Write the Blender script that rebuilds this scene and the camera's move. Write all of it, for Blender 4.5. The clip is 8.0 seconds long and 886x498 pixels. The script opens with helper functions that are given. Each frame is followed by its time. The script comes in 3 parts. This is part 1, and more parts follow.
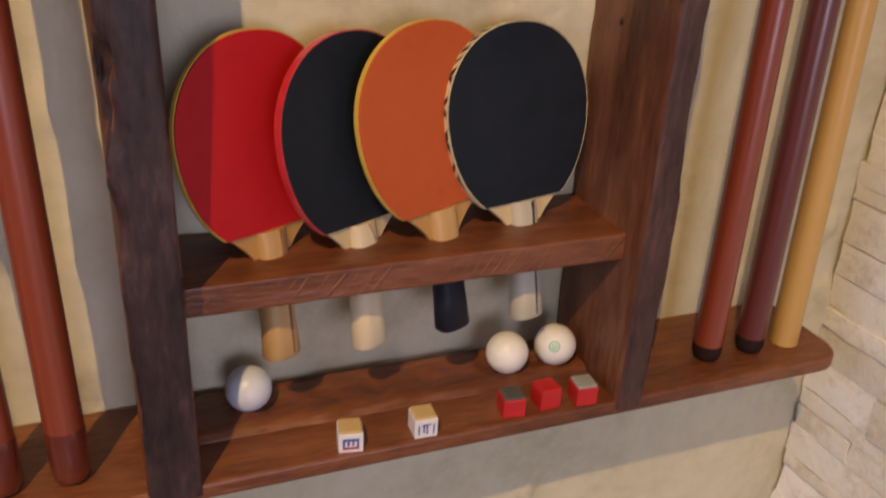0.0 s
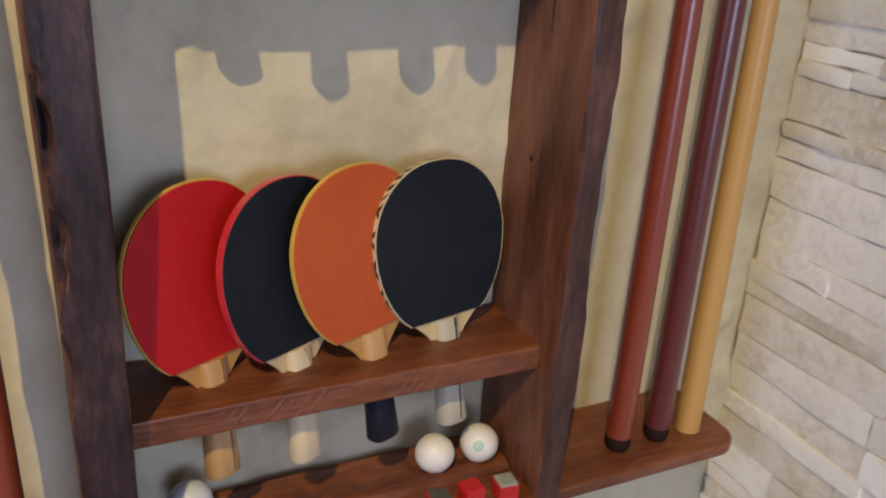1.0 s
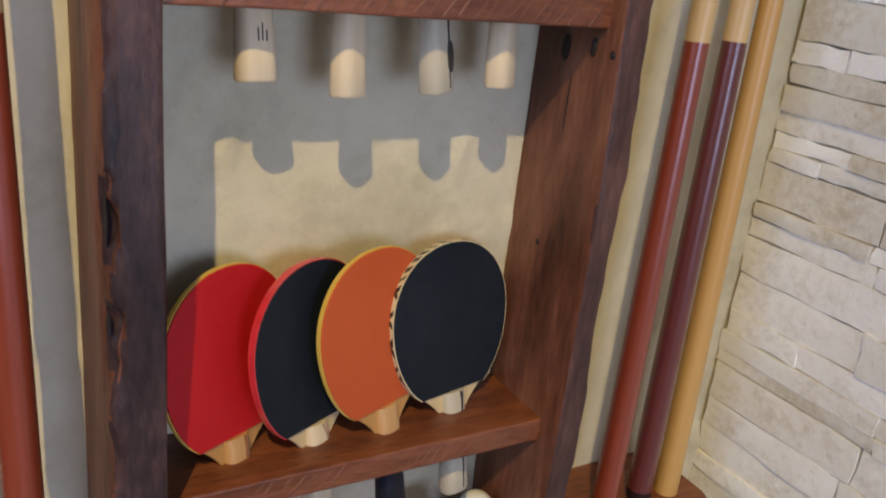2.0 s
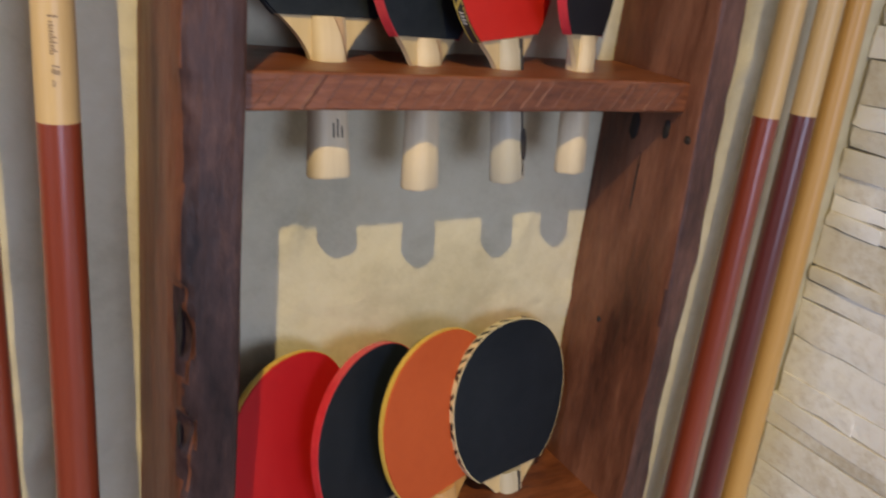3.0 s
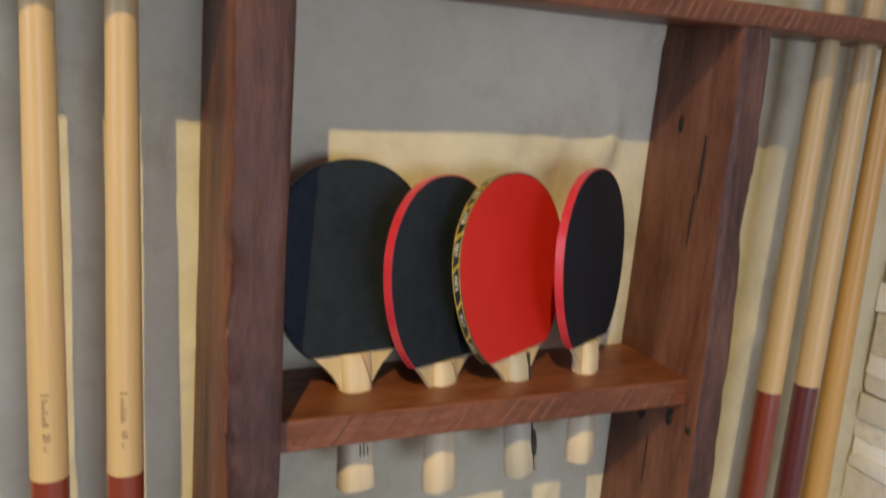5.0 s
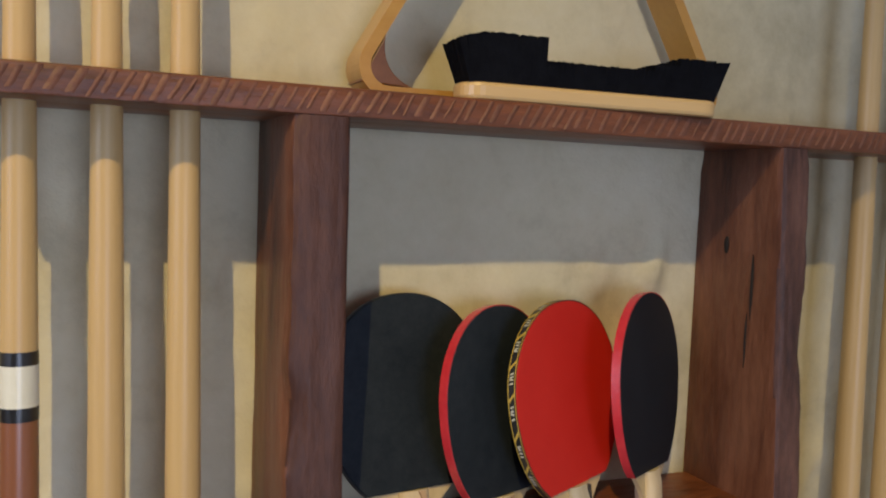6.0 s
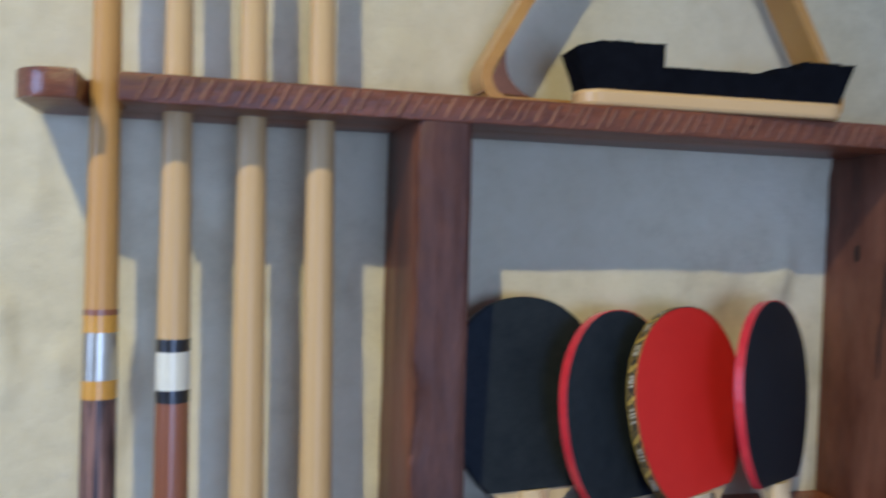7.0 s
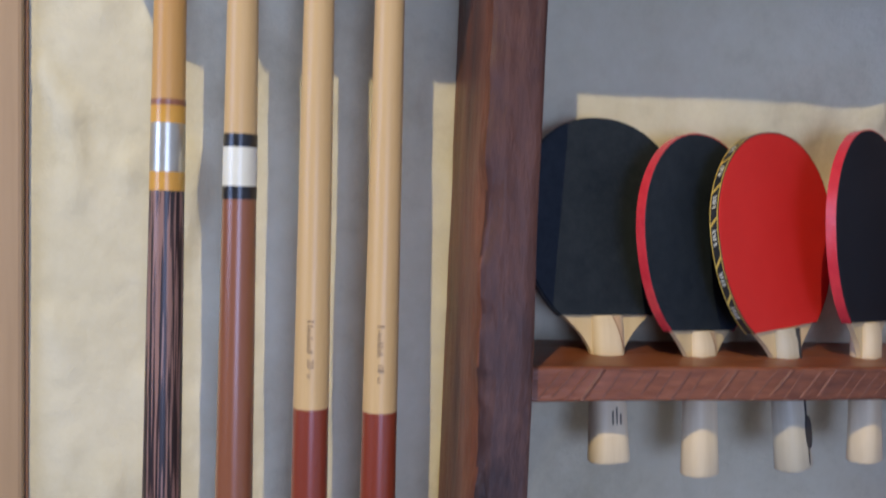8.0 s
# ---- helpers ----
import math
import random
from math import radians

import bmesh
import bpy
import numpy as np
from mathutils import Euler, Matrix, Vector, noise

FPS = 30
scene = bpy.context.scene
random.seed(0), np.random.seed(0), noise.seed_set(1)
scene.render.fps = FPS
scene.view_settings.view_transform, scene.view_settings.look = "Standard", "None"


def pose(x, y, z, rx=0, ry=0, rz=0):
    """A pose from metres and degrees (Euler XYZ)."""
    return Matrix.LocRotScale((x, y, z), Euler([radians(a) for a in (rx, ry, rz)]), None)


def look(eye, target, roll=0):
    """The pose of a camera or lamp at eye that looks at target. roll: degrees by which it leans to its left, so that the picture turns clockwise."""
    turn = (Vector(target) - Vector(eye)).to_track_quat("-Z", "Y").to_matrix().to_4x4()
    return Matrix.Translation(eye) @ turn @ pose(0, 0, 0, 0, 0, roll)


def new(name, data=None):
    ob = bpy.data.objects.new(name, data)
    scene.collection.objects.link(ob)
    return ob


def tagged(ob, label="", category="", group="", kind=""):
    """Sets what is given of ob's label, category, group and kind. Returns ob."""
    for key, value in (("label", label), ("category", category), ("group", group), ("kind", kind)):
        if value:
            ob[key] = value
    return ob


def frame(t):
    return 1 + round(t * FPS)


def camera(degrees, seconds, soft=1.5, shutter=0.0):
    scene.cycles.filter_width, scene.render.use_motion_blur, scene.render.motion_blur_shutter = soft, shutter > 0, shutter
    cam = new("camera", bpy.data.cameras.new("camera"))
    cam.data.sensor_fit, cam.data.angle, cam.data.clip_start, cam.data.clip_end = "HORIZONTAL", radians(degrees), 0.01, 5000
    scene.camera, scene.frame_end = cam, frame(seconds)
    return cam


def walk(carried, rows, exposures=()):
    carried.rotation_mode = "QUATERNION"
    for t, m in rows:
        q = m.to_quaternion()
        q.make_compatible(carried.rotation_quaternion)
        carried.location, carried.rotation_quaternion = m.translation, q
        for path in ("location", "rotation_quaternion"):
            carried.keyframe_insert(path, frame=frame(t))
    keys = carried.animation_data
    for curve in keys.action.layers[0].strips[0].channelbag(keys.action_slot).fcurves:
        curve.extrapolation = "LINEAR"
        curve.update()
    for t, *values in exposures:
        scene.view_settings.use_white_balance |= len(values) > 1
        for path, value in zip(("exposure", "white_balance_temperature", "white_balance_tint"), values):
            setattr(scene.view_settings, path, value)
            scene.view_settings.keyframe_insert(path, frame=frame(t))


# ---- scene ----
cam = camera(54.7, 8.0, soft=1.9, shutter=0.5)
PATH = [
    (0, (-0.035, -0.014, 1.541), (0.638, 1.655, 0.678), 2.9),
    (0.5, (0.007, -0.048, 1.586), (0.61, 1.681, 0.781), 2.1),
    (1, (-0.048, -0.04, 1.641), (0.785, 1.602, 0.859), 3.9),
    (1.5, (-0.095, -0.031, 1.669), (0.82, 1.571, 0.897), 5.7),
    (1.7, (-0.112, -0.029, 1.678), (0.792, 1.497, 0.996), 6.1),
    (2.8, (-0.162, 0.039, 1.736), (0.802, 1.540, 1.080), 6.9),
    (3, (-0.163, 0.05, 1.748), (0.813, 1.651, 1.05), 7.1),
    (3.5, (-0.14, 0.023, 1.802), (0.718, 1.697, 1.123), 6.3),
    (4, (-0.14, 0.009, 1.855), (0.692, 1.742, 1.304), 5.4),
    (4.5, (-0.149, 0.005, 1.895), (0.736, 1.712, 1.347), 5.3),
    (5, (-0.159, 0.005, 1.925), (0.691, 1.76, 1.48), 5.0),
    (5.2, (-0.161, 0.004, 1.927), (0.633, 1.696, 1.583), 4.5),
    (6.3, (-0.176, 0.005, 1.914), (0.546, 1.760, 1.827), 1.7),
    (6.5, (-0.177, -0.001, 1.908), (0.567, 1.854, 1.839), 1.6),
    (7, (-0.177, -0.023, 1.894), (0.319, 1.914, 1.838), 1.8),
    (7.1, (-0.177, -0.022, 1.885), (0.232, 1.832, 1.829), 2.0),
    (7.5, (-0.175, -0.013, 1.839), (0.185, 1.951, 1.716), 2.2),
    (8, (-0.173, -0.005, 1.784), (0.175, 1.957, 1.615), 2.4),
]
EXPOSURES = [(0, -0.08, 9400, 27), (0.6, -0.08, 8300, 19), (1.5, 0.04, 7500, 14), (2.8, 0.06, 7850, 12), (4.5, 0.08, 8100, 11), (5.0, 0.04, 8300, 10), (6.5, -0.33, 7850, 9), (7.0, -0.14, 5900, 7), (8.0, 0.0, 6300, 14)]
walk(cam, [(t, look(eye, target, roll)) for t, eye, target, roll in PATH], EXPOSURES)

# ---- world, lamps ----
world = bpy.data.worlds.new("world")
scene.world = world
world.use_nodes = True
world.node_tree.nodes["Background"].inputs[0].default_value = (0.55, 0.68, 1.0, 1)
world.node_tree.nodes["Background"].inputs[1].default_value = 0.6


def lamp(name, kind, energy, colour, m, **settings):
    data = bpy.data.lights.new(name, kind)
    data.energy, data.color = energy, colour
    if kind == "AREA":
        data.shape, data.size, data.size_y = "RECTANGLE", settings["size"], settings["size_y"]
    else:
        data.shadow_soft_size = settings["size"]
    ob = new(name, data)
    ob.matrix_world = m
    return ob


WALL_Y, STONE_X, LEFT_X, BACK_Y, ROOF_Z = 0.68, 0.768, -2.3, -3.0, 4.32
LAMP_AT = Vector((-1.165, -1.43, 4.07))
spot = lamp("ceiling_spot_light", "SPOT", 335, (1.0, 0.84, 0.46), look(LAMP_AT, (-0.06, 0.68, 1.18)), size=0.028)
spot.data.spot_size, spot.data.spot_blend = radians(38), 1.0
WINDOW_X, WINDOW_Z = (-0.60, 0.70), (0.95, 2.25)
SIDE_Y, SIDE_Z = (-1.25, 0.05), (1.55, 2.95)
lamp("window_daylight", "AREA", 48, (0.44, 0.59, 1.0), look((0.05, -2.97, 1.6), (0.05, 0.0, 1.6)), size=1.2, size_y=1.2)
lamp("side_window_daylight", "AREA", 33, (0.44, 0.59, 1.0), look((LEFT_X + 0.03, -0.6, 2.25), (0.0, -0.6, 2.25)), size=1.2, size_y=1.3)

# ---- materials ----
def mat(name, colours, scale=8.0, stretch=(1, 1, 1), rough=0.5, bump=0.0, bump_scale=60.0, fine=0.25, metal=0.0,
        coat=0.0, spread=(0.35, 0.65), random_tint=0.0, detail=6.0, specular=0.5):
    """A surface with broad and fine colour variation, varied gloss and fine relief, in object space."""
    m = bpy.data.materials.new(name)
    m.use_nodes = True
    nodes, links = m.node_tree.nodes, m.node_tree.links
    bsdf = nodes["Principled BSDF"]
    coord = nodes.new("ShaderNodeTexCoord")
    mapping = nodes.new("ShaderNodeMapping")
    mapping.inputs["Scale"].default_value = stretch
    links.new(coord.outputs["Object"], mapping.inputs["Vector"])
    info = nodes.new("ShaderNodeObjectInfo")
    shift = nodes.new("ShaderNodeVectorMath")
    shift.operation = "ADD"
    links.new(mapping.outputs[0], shift.inputs[0])
    if random_tint:
        links.new(info.outputs["Random"], shift.inputs[1])

    def noise_at(size, rough_value):
        n = nodes.new("ShaderNodeTexNoise")
        n.inputs["Scale"].default_value, n.inputs["Detail"].default_value, n.inputs["Roughness"].default_value = size, detail, rough_value
        links.new(shift.outputs[0], n.inputs["Vector"])
        return n
    broad, small = noise_at(scale, 0.6), noise_at(scale * 9, 0.7)
    ramp = nodes.new("ShaderNodeValToRGB")
    ramp.color_ramp.elements[0].position, ramp.color_ramp.elements[1].position = spread
    ramp.color_ramp.elements[0].color, ramp.color_ramp.elements[1].color = (*colours[0], 1), (*colours[-1], 1)
    if len(colours) > 2:
        mid = ramp.color_ramp.elements.new((spread[0] + spread[1]) / 2)
        mid.color = (*colours[1], 1)
    mixed = nodes.new("ShaderNodeMix")
    mixed.data_type = "FLOAT"
    mixed.inputs[0].default_value = fine
    links.new(broad.outputs["Fac"], mixed.inputs[2])
    links.new(small.outputs["Fac"], mixed.inputs[3])
    links.new(mixed.outputs[0], ramp.inputs[0])
    out = ramp.outputs[0]
    if random_tint:
        hsv = nodes.new("ShaderNodeHueSaturation")
        value = nodes.new("ShaderNodeMapRange")
        value.inputs["To Min"].default_value, value.inputs["To Max"].default_value = 1 - random_tint, 1 + random_tint
        links.new(info.outputs["Random"], value.inputs["Value"])
        links.new(value.outputs[0], hsv.inputs["Value"])
        sat = nodes.new("ShaderNodeMath")
        sat.operation = "MULTIPLY_ADD"
        links.new(info.outputs["Random"], sat.inputs[0])
        sat.inputs[1].default_value, sat.inputs[2].default_value = -0.9, 1.25
        links.new(sat.outputs[0], hsv.inputs["Saturation"])
        links.new(out, hsv.inputs["Color"])
        out = hsv.outputs[0]
    links.new(out, bsdf.inputs["Base Color"])
    gloss = nodes.new("ShaderNodeMapRange")
    gloss.inputs["To Min"].default_value, gloss.inputs["To Max"].default_value = rough * 0.85, min(1, rough * 1.15)
    links.new(small.outputs["Fac"], gloss.inputs["Value"])
    links.new(gloss.outputs[0], bsdf.inputs["Roughness"])
    bsdf.inputs["Metallic"].default_value = metal
    bsdf.inputs["Specular IOR Level"].default_value = specular
    bsdf.inputs["Coat Weight"].default_value = coat
    bsdf.inputs["Coat Roughness"].default_value = 0.25
    if bump:
        grain = noise_at(bump_scale, 0.65)
        b = nodes.new("ShaderNodeBump")
        b.inputs["Strength"].default_value, b.inputs["Distance"].default_value = min(1.0, bump), 0.004 * max(1.0, bump)
        links.new(grain.outputs["Fac"], b.inputs["Height"])
        links.new(b.outputs[0], bsdf.inputs["Normal"])
    return m


PLASTER = mat("plaster", [(0.49, 0.435, 0.29), (0.62, 0.56, 0.395), (0.68, 0.625, 0.465)], 5, rough=0.75, bump=0.7, bump_scale=26, fine=0.35)
SMOOTH_PLASTER = mat("painted_plaster", [(0.44, 0.39, 0.31), (0.50, 0.45, 0.36)], 3, rough=0.8, bump=0.1)
FLOOR = mat("floor_tile", [(0.30, 0.24, 0.18), (0.42, 0.35, 0.27)], 3, rough=0.4, bump=0.1)
TAPE_CREAM = mat("cream_edge_tape", [(0.60, 0.50, 0.30), (0.74, 0.64, 0.42)], 40, rough=0.4)
CORNER_BROWN = mat("dark_brown_corner_wood", [(0.13, 0.045, 0.018), (0.22, 0.085, 0.035)], 30, rough=0.4, bump=0.05, coat=0.2)
BUTT_GLOSS = mat("glossy_dark_red_butt", [(0.10, 0.016, 0.010), (0.17, 0.03, 0.016)], 16, rough=0.16, coat=0.9)
STONE = mat("cream_stone", [(0.72, 0.63, 0.48), (0.92, 0.87, 0.77), (0.97, 0.94, 0.87)], 9, (1, 0.9, 1.1), rough=0.85, bump=0.8, bump_scale=60, fine=0.45, random_tint=0.16)
MORTAR = mat("mortar", [(0.40, 0.34, 0.26), (0.52, 0.46, 0.37)], 20, rough=0.9, bump=0.5)
WOOD_UP = mat("rough_red_wood_upright", [(0.055, 0.019, 0.011), (0.150, 0.053, 0.029), (0.245, 0.100, 0.058)], 20, (1.0, 1.0, 0.22), 0.42, 0.9, 40, fine=0.34, spread=(0.36, 0.66), specular=0.35)
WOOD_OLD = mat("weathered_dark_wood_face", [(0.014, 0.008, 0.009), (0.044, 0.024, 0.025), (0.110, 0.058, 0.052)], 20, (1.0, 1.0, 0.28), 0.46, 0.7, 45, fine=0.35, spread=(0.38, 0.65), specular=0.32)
WOOD_AGED = mat("aged_brown_wood_face", [(0.026, 0.012, 0.011), (0.080, 0.036, 0.029), (0.155, 0.072, 0.056)], 20, (1.0, 1.0, 0.28), 0.46, 0.7, 45, fine=0.35, spread=(0.38, 0.65), specular=0.32)
WOOD_ALONG = mat("rough_red_wood_along", [(0.080, 0.023, 0.011), (0.190, 0.058, 0.024), (0.285, 0.104, 0.048)], 20, (0.20, 1.0, 1.0), 0.38, 0.7, 60, fine=0.45, spread=(0.36, 0.66))


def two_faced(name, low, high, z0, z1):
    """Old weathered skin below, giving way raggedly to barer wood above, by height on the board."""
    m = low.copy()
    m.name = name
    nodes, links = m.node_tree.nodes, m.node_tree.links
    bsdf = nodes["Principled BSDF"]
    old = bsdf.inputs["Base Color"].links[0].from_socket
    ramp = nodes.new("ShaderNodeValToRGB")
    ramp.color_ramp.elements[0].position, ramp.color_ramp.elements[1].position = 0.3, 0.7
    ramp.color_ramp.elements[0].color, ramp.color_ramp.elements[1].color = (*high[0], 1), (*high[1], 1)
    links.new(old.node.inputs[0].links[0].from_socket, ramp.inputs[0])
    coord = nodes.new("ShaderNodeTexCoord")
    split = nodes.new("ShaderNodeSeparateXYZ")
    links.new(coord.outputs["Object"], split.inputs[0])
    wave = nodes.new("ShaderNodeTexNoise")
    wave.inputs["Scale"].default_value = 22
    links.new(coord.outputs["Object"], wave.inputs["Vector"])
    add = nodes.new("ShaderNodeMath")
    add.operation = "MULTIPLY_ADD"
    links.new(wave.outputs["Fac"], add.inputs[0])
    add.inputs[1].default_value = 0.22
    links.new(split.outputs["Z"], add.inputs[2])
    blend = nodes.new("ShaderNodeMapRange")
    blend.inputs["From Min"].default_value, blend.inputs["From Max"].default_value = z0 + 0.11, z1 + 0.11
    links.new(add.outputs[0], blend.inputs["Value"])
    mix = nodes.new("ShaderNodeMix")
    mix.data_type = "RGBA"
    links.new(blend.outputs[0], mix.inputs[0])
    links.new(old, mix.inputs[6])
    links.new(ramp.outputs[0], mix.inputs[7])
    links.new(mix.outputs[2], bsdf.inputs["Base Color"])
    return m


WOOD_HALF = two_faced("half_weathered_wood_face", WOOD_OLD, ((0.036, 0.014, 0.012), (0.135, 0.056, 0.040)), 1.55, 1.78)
VARNISHED = WOOD_ALONG.copy()
VARNISHED.name = "varnished_red_wood"
VARNISHED.node_tree.nodes["Principled BSDF"].inputs["Coat Weight"].default_value = 0.9
VARNISHED.node_tree.nodes["Principled BSDF"].inputs["Coat Roughness"].default_value = 0.12
SAWN = mat("saw_mark_ridge", [(0.100, 0.031, 0.016), (0.235, 0.085, 0.046)], 30, (0.4, 1, 1), rough=0.45, bump=0.5, bump_scale=140)
DARK = mat("dark_crack", [(0.008, 0.005, 0.004), (0.02, 0.012, 0.009)], 40, rough=0.8)
CUE_PALE = mat("pale_ash_cue", [(0.53, 0.345, 0.152), (0.61, 0.412, 0.195), (0.67, 0.462, 0.23)], 22, (1, 1, 0.04), 0.42, 0.03, 90, coat=0.12)
CUE_GOLD = mat("golden_maple_cue", [(0.50, 0.265, 0.075), (0.60, 0.345, 0.11)], 20, (1, 1, 0.04), 0.42, 0.03, 90, coat=0.12)
CUE_RED = mat("red_stained_cue", [(0.19, 0.028, 0.012), (0.275, 0.048, 0.02)], 16, (1, 1, 0.05), 0.36, 0.02, 90, coat=0.75)
CUE_WINE = mat("wine_stained_cue", [(0.085, 0.014, 0.012), (0.14, 0.024, 0.018)], 16, (1, 1, 0.05), 0.36, 0.02, 90, coat=0.75)
CUE_BROWN = mat("brown_stained_cue", [(0.22, 0.075, 0.032), (0.29, 0.10, 0.045)], 16, (1, 1, 0.05), 0.38, 0.02, 90, coat=0.75)
CUE_ZEBRA = mat("striped_dark_cue", [(0.018, 0.010, 0.012), (0.05, 0.024, 0.022), (0.27, 0.15, 0.125)], 560, (1, 1, 0.018), 0.4, 0.02, 90, coat=0.12, fine=0.08, spread=(0.45, 0.56), detail=1)
RUB_DARK = mat("rubber_dark_end", [(0.016, 0.007, 0.006), (0.032, 0.014, 0.011)], 30, rough=0.6, specular=0.2)
RING_BLACK = mat("black_ring", [(0.008, 0.008, 0.01), (0.016, 0.016, 0.018)], 30, rough=0.3, coat=0.3)
RING_WHITE = mat("ivory_ring", [(0.70, 0.69, 0.60), (0.78, 0.77, 0.68)], 30, rough=0.3, coat=0.3)
RING_GOLD = mat("orange_ring", [(0.55, 0.27, 0.035), (0.68, 0.36, 0.06)], 30, rough=0.3, coat=0.3)
RING_STEEL = mat("steel_ring", [(0.50, 0.46, 0.38), (0.64, 0.60, 0.50)], 30, rough=0.34, metal=0.9)
RED_RUBBER = mat("red_rubber", [(0.50, 0.012, 0.018), (0.58, 0.02, 0.024)], 10, rough=0.5, bump=0.12, bump_scale=900, fine=0.4, specular=0.22)
SCARLET_RUBBER = mat("scarlet_rubber", [(0.58, 0.022, 0.018), (0.66, 0.032, 0.026)], 10, rough=0.52, bump=0.12, bump_scale=900, fine=0.4, specular=0.22)
ORANGE_RUBBER = mat("orange_rubber", [(0.50, 0.085, 0.025), (0.58, 0.11, 0.034)], 10, rough=0.6, bump=0.12, bump_scale=900, fine=0.4, specular=0.22)
BLACK_RUBBER = mat("black_rubber", [(0.009, 0.013, 0.019), (0.018, 0.023, 0.031)], 10, rough=0.5, bump=0.12, bump_scale=900, fine=0.4, specular=0.13)
GREY_RUBBER = mat("worn_black_rubber", [(0.011, 0.016, 0.023), (0.027, 0.035, 0.044)], 14, rough=0.6, bump=0.15, bump_scale=900, fine=0.5, specular=0.13)
TAPE_RED = mat("red_edge_tape", [(0.58, 0.025, 0.045), (0.74, 0.055, 0.07)], 40, rough=0.22, bump=0.35, bump_scale=130, coat=0.6)
TAPE_YELLOW = mat("yellow_edge", [(0.62, 0.40, 0.06), (0.72, 0.50, 0.12)], 40, rough=0.5)
TAPE_WHITE = mat("white_edge_tape", [(0.62, 0.60, 0.52), (0.74, 0.72, 0.64)], 40, rough=0.4)
TAPE_BLACK = mat("black_edge_tape", [(0.012, 0.012, 0.014), (0.03, 0.03, 0.03)], 40, rough=0.4)
PLY = mat("blade_plywood", [(0.56, 0.41, 0.21), (0.70, 0.55, 0.32)], 30, (1, 1, 0.1), 0.5, 0.05)
PLY_ORANGE = mat("amber_blade_wood", [(0.46, 0.23, 0.07), (0.58, 0.32, 0.11)], 30, (1, 1, 0.1), 0.45, 0.05)
HANDLE_PALE = mat("pale_handle_wood", [(0.60, 0.47, 0.30), (0.74, 0.61, 0.42)], 30, (1, 1, 0.08), 0.5, 0.05)
HANDLE_AMBER = mat("amber_handle_wood", [(0.48, 0.26, 0.10), (0.60, 0.36, 0.16)], 30, (1, 1, 0.08), 0.45, 0.05)
HANDLE_NAVY = mat("navy_handle", [(0.006, 0.008, 0.016), (0.012, 0.015, 0.026)], 30, rough=0.45, specular=0.3)
HANDLE_GREY = mat("grey_handle_wood", [(0.42, 0.37, 0.27), (0.56, 0.50, 0.38)], 30, (1, 1, 0.08), 0.5, 0.05)
HANDLE_LINE = mat("brown_handle_inlay", [(0.22, 0.10, 0.05), (0.32, 0.16, 0.08)], 30, rough=0.5)
VENEER = mat("pinkish_veneer", [(0.50, 0.33, 0.20), (0.60, 0.42, 0.27)], 30, (1, 1, 0.08), 0.5, 0.05)
INK = mat("dark_print", [(0.02, 0.018, 0.02), (0.04, 0.035, 0.035)], 30, rough=0.5)
FAINT_INK = mat("faded_brown_print", [(0.19, 0.115, 0.06), (0.29, 0.18, 0.09)], 30, rough=0.5)
BALL_WHITE = mat("celluloid_ball", [(0.72, 0.69, 0.62), (0.80, 0.77, 0.70)], 20, rough=0.4, bump=0.03)
BALL_GREY = mat("pale_blue_grey_ball", [(0.56, 0.60, 0.68), (0.66, 0.70, 0.78)], 20, rough=0.35, bump=0.03)
LOGO_GREEN = mat("green_print", [(0.10, 0.42, 0.30), (0.18, 0.52, 0.38)], 60, rough=0.5)
PAPER_WHITE = mat("white_chalk_paper", [(0.66, 0.63, 0.62), (0.76, 0.74, 0.72)], 60, rough=0.6)
PAPER_RED = mat("red_chalk_paper", [(0.50, 0.018, 0.02), (0.62, 0.03, 0.03)], 60, rough=0.35)
CHALK_TAN = mat("tan_chalk", [(0.52, 0.34, 0.15), (0.62, 0.43, 0.21)], 80, rough=0.95, bump=0.3, bump_scale=300)
CHALK_DARK = mat("dark_grey_chalk", [(0.05, 0.05, 0.045), (0.10, 0.10, 0.09)], 80, rough=0.95, bump=0.3, bump_scale=300)
CHALK_GREY = mat("grey_green_chalk", [(0.24, 0.26, 0.23), (0.34, 0.36, 0.32)], 80, rough=0.95, bump=0.3, bump_scale=300)
PRINT_RED = mat("red_print", [(0.45, 0.05, 0.08), (0.55, 0.08, 0.12)], 60, rough=0.5)
PRINT_BLUE = mat("blue_print", [(0.05, 0.07, 0.25), (0.09, 0.12, 0.34)], 60, rough=0.5)
TRIANGLE_WOOD = mat("varnished_triangle_wood", [(0.42, 0.20, 0.04), (0.56, 0.30, 0.075)], 14, (0.2, 1, 1), 0.3, 0.03, coat=0.4)
BRUSH_WOOD = mat("varnished_brush_wood", [(0.58, 0.36, 0.15), (0.68, 0.45, 0.21)], 14, (0.1, 1, 1), 0.35, 0.03, coat=0.3)
BRISTLE = mat("black_bristle", [(0.003, 0.0035, 0.006), (0.007, 0.008, 0.012)], 90, rough=0.9, bump=0.4, bump_scale=400, specular=0.08)
DOOR_WOOD = mat("light_oak_trim", [(0.30, 0.19, 0.10), (0.42, 0.28, 0.16)], 14, (1, 1, 0.06), 0.45, 0.1)
STEEL = mat("brushed_metal", [(0.4, 0.4, 0.4), (0.5, 0.5, 0.5)], 30, rough=0.35, metal=1.0)
WHITE_PAINT = mat("white_paint", [(0.74, 0.74, 0.72), (0.8, 0.8, 0.78)], 10, rough=0.4)
GLASS = bpy.data.materials.new("window_glass")
GLASS.use_nodes = True
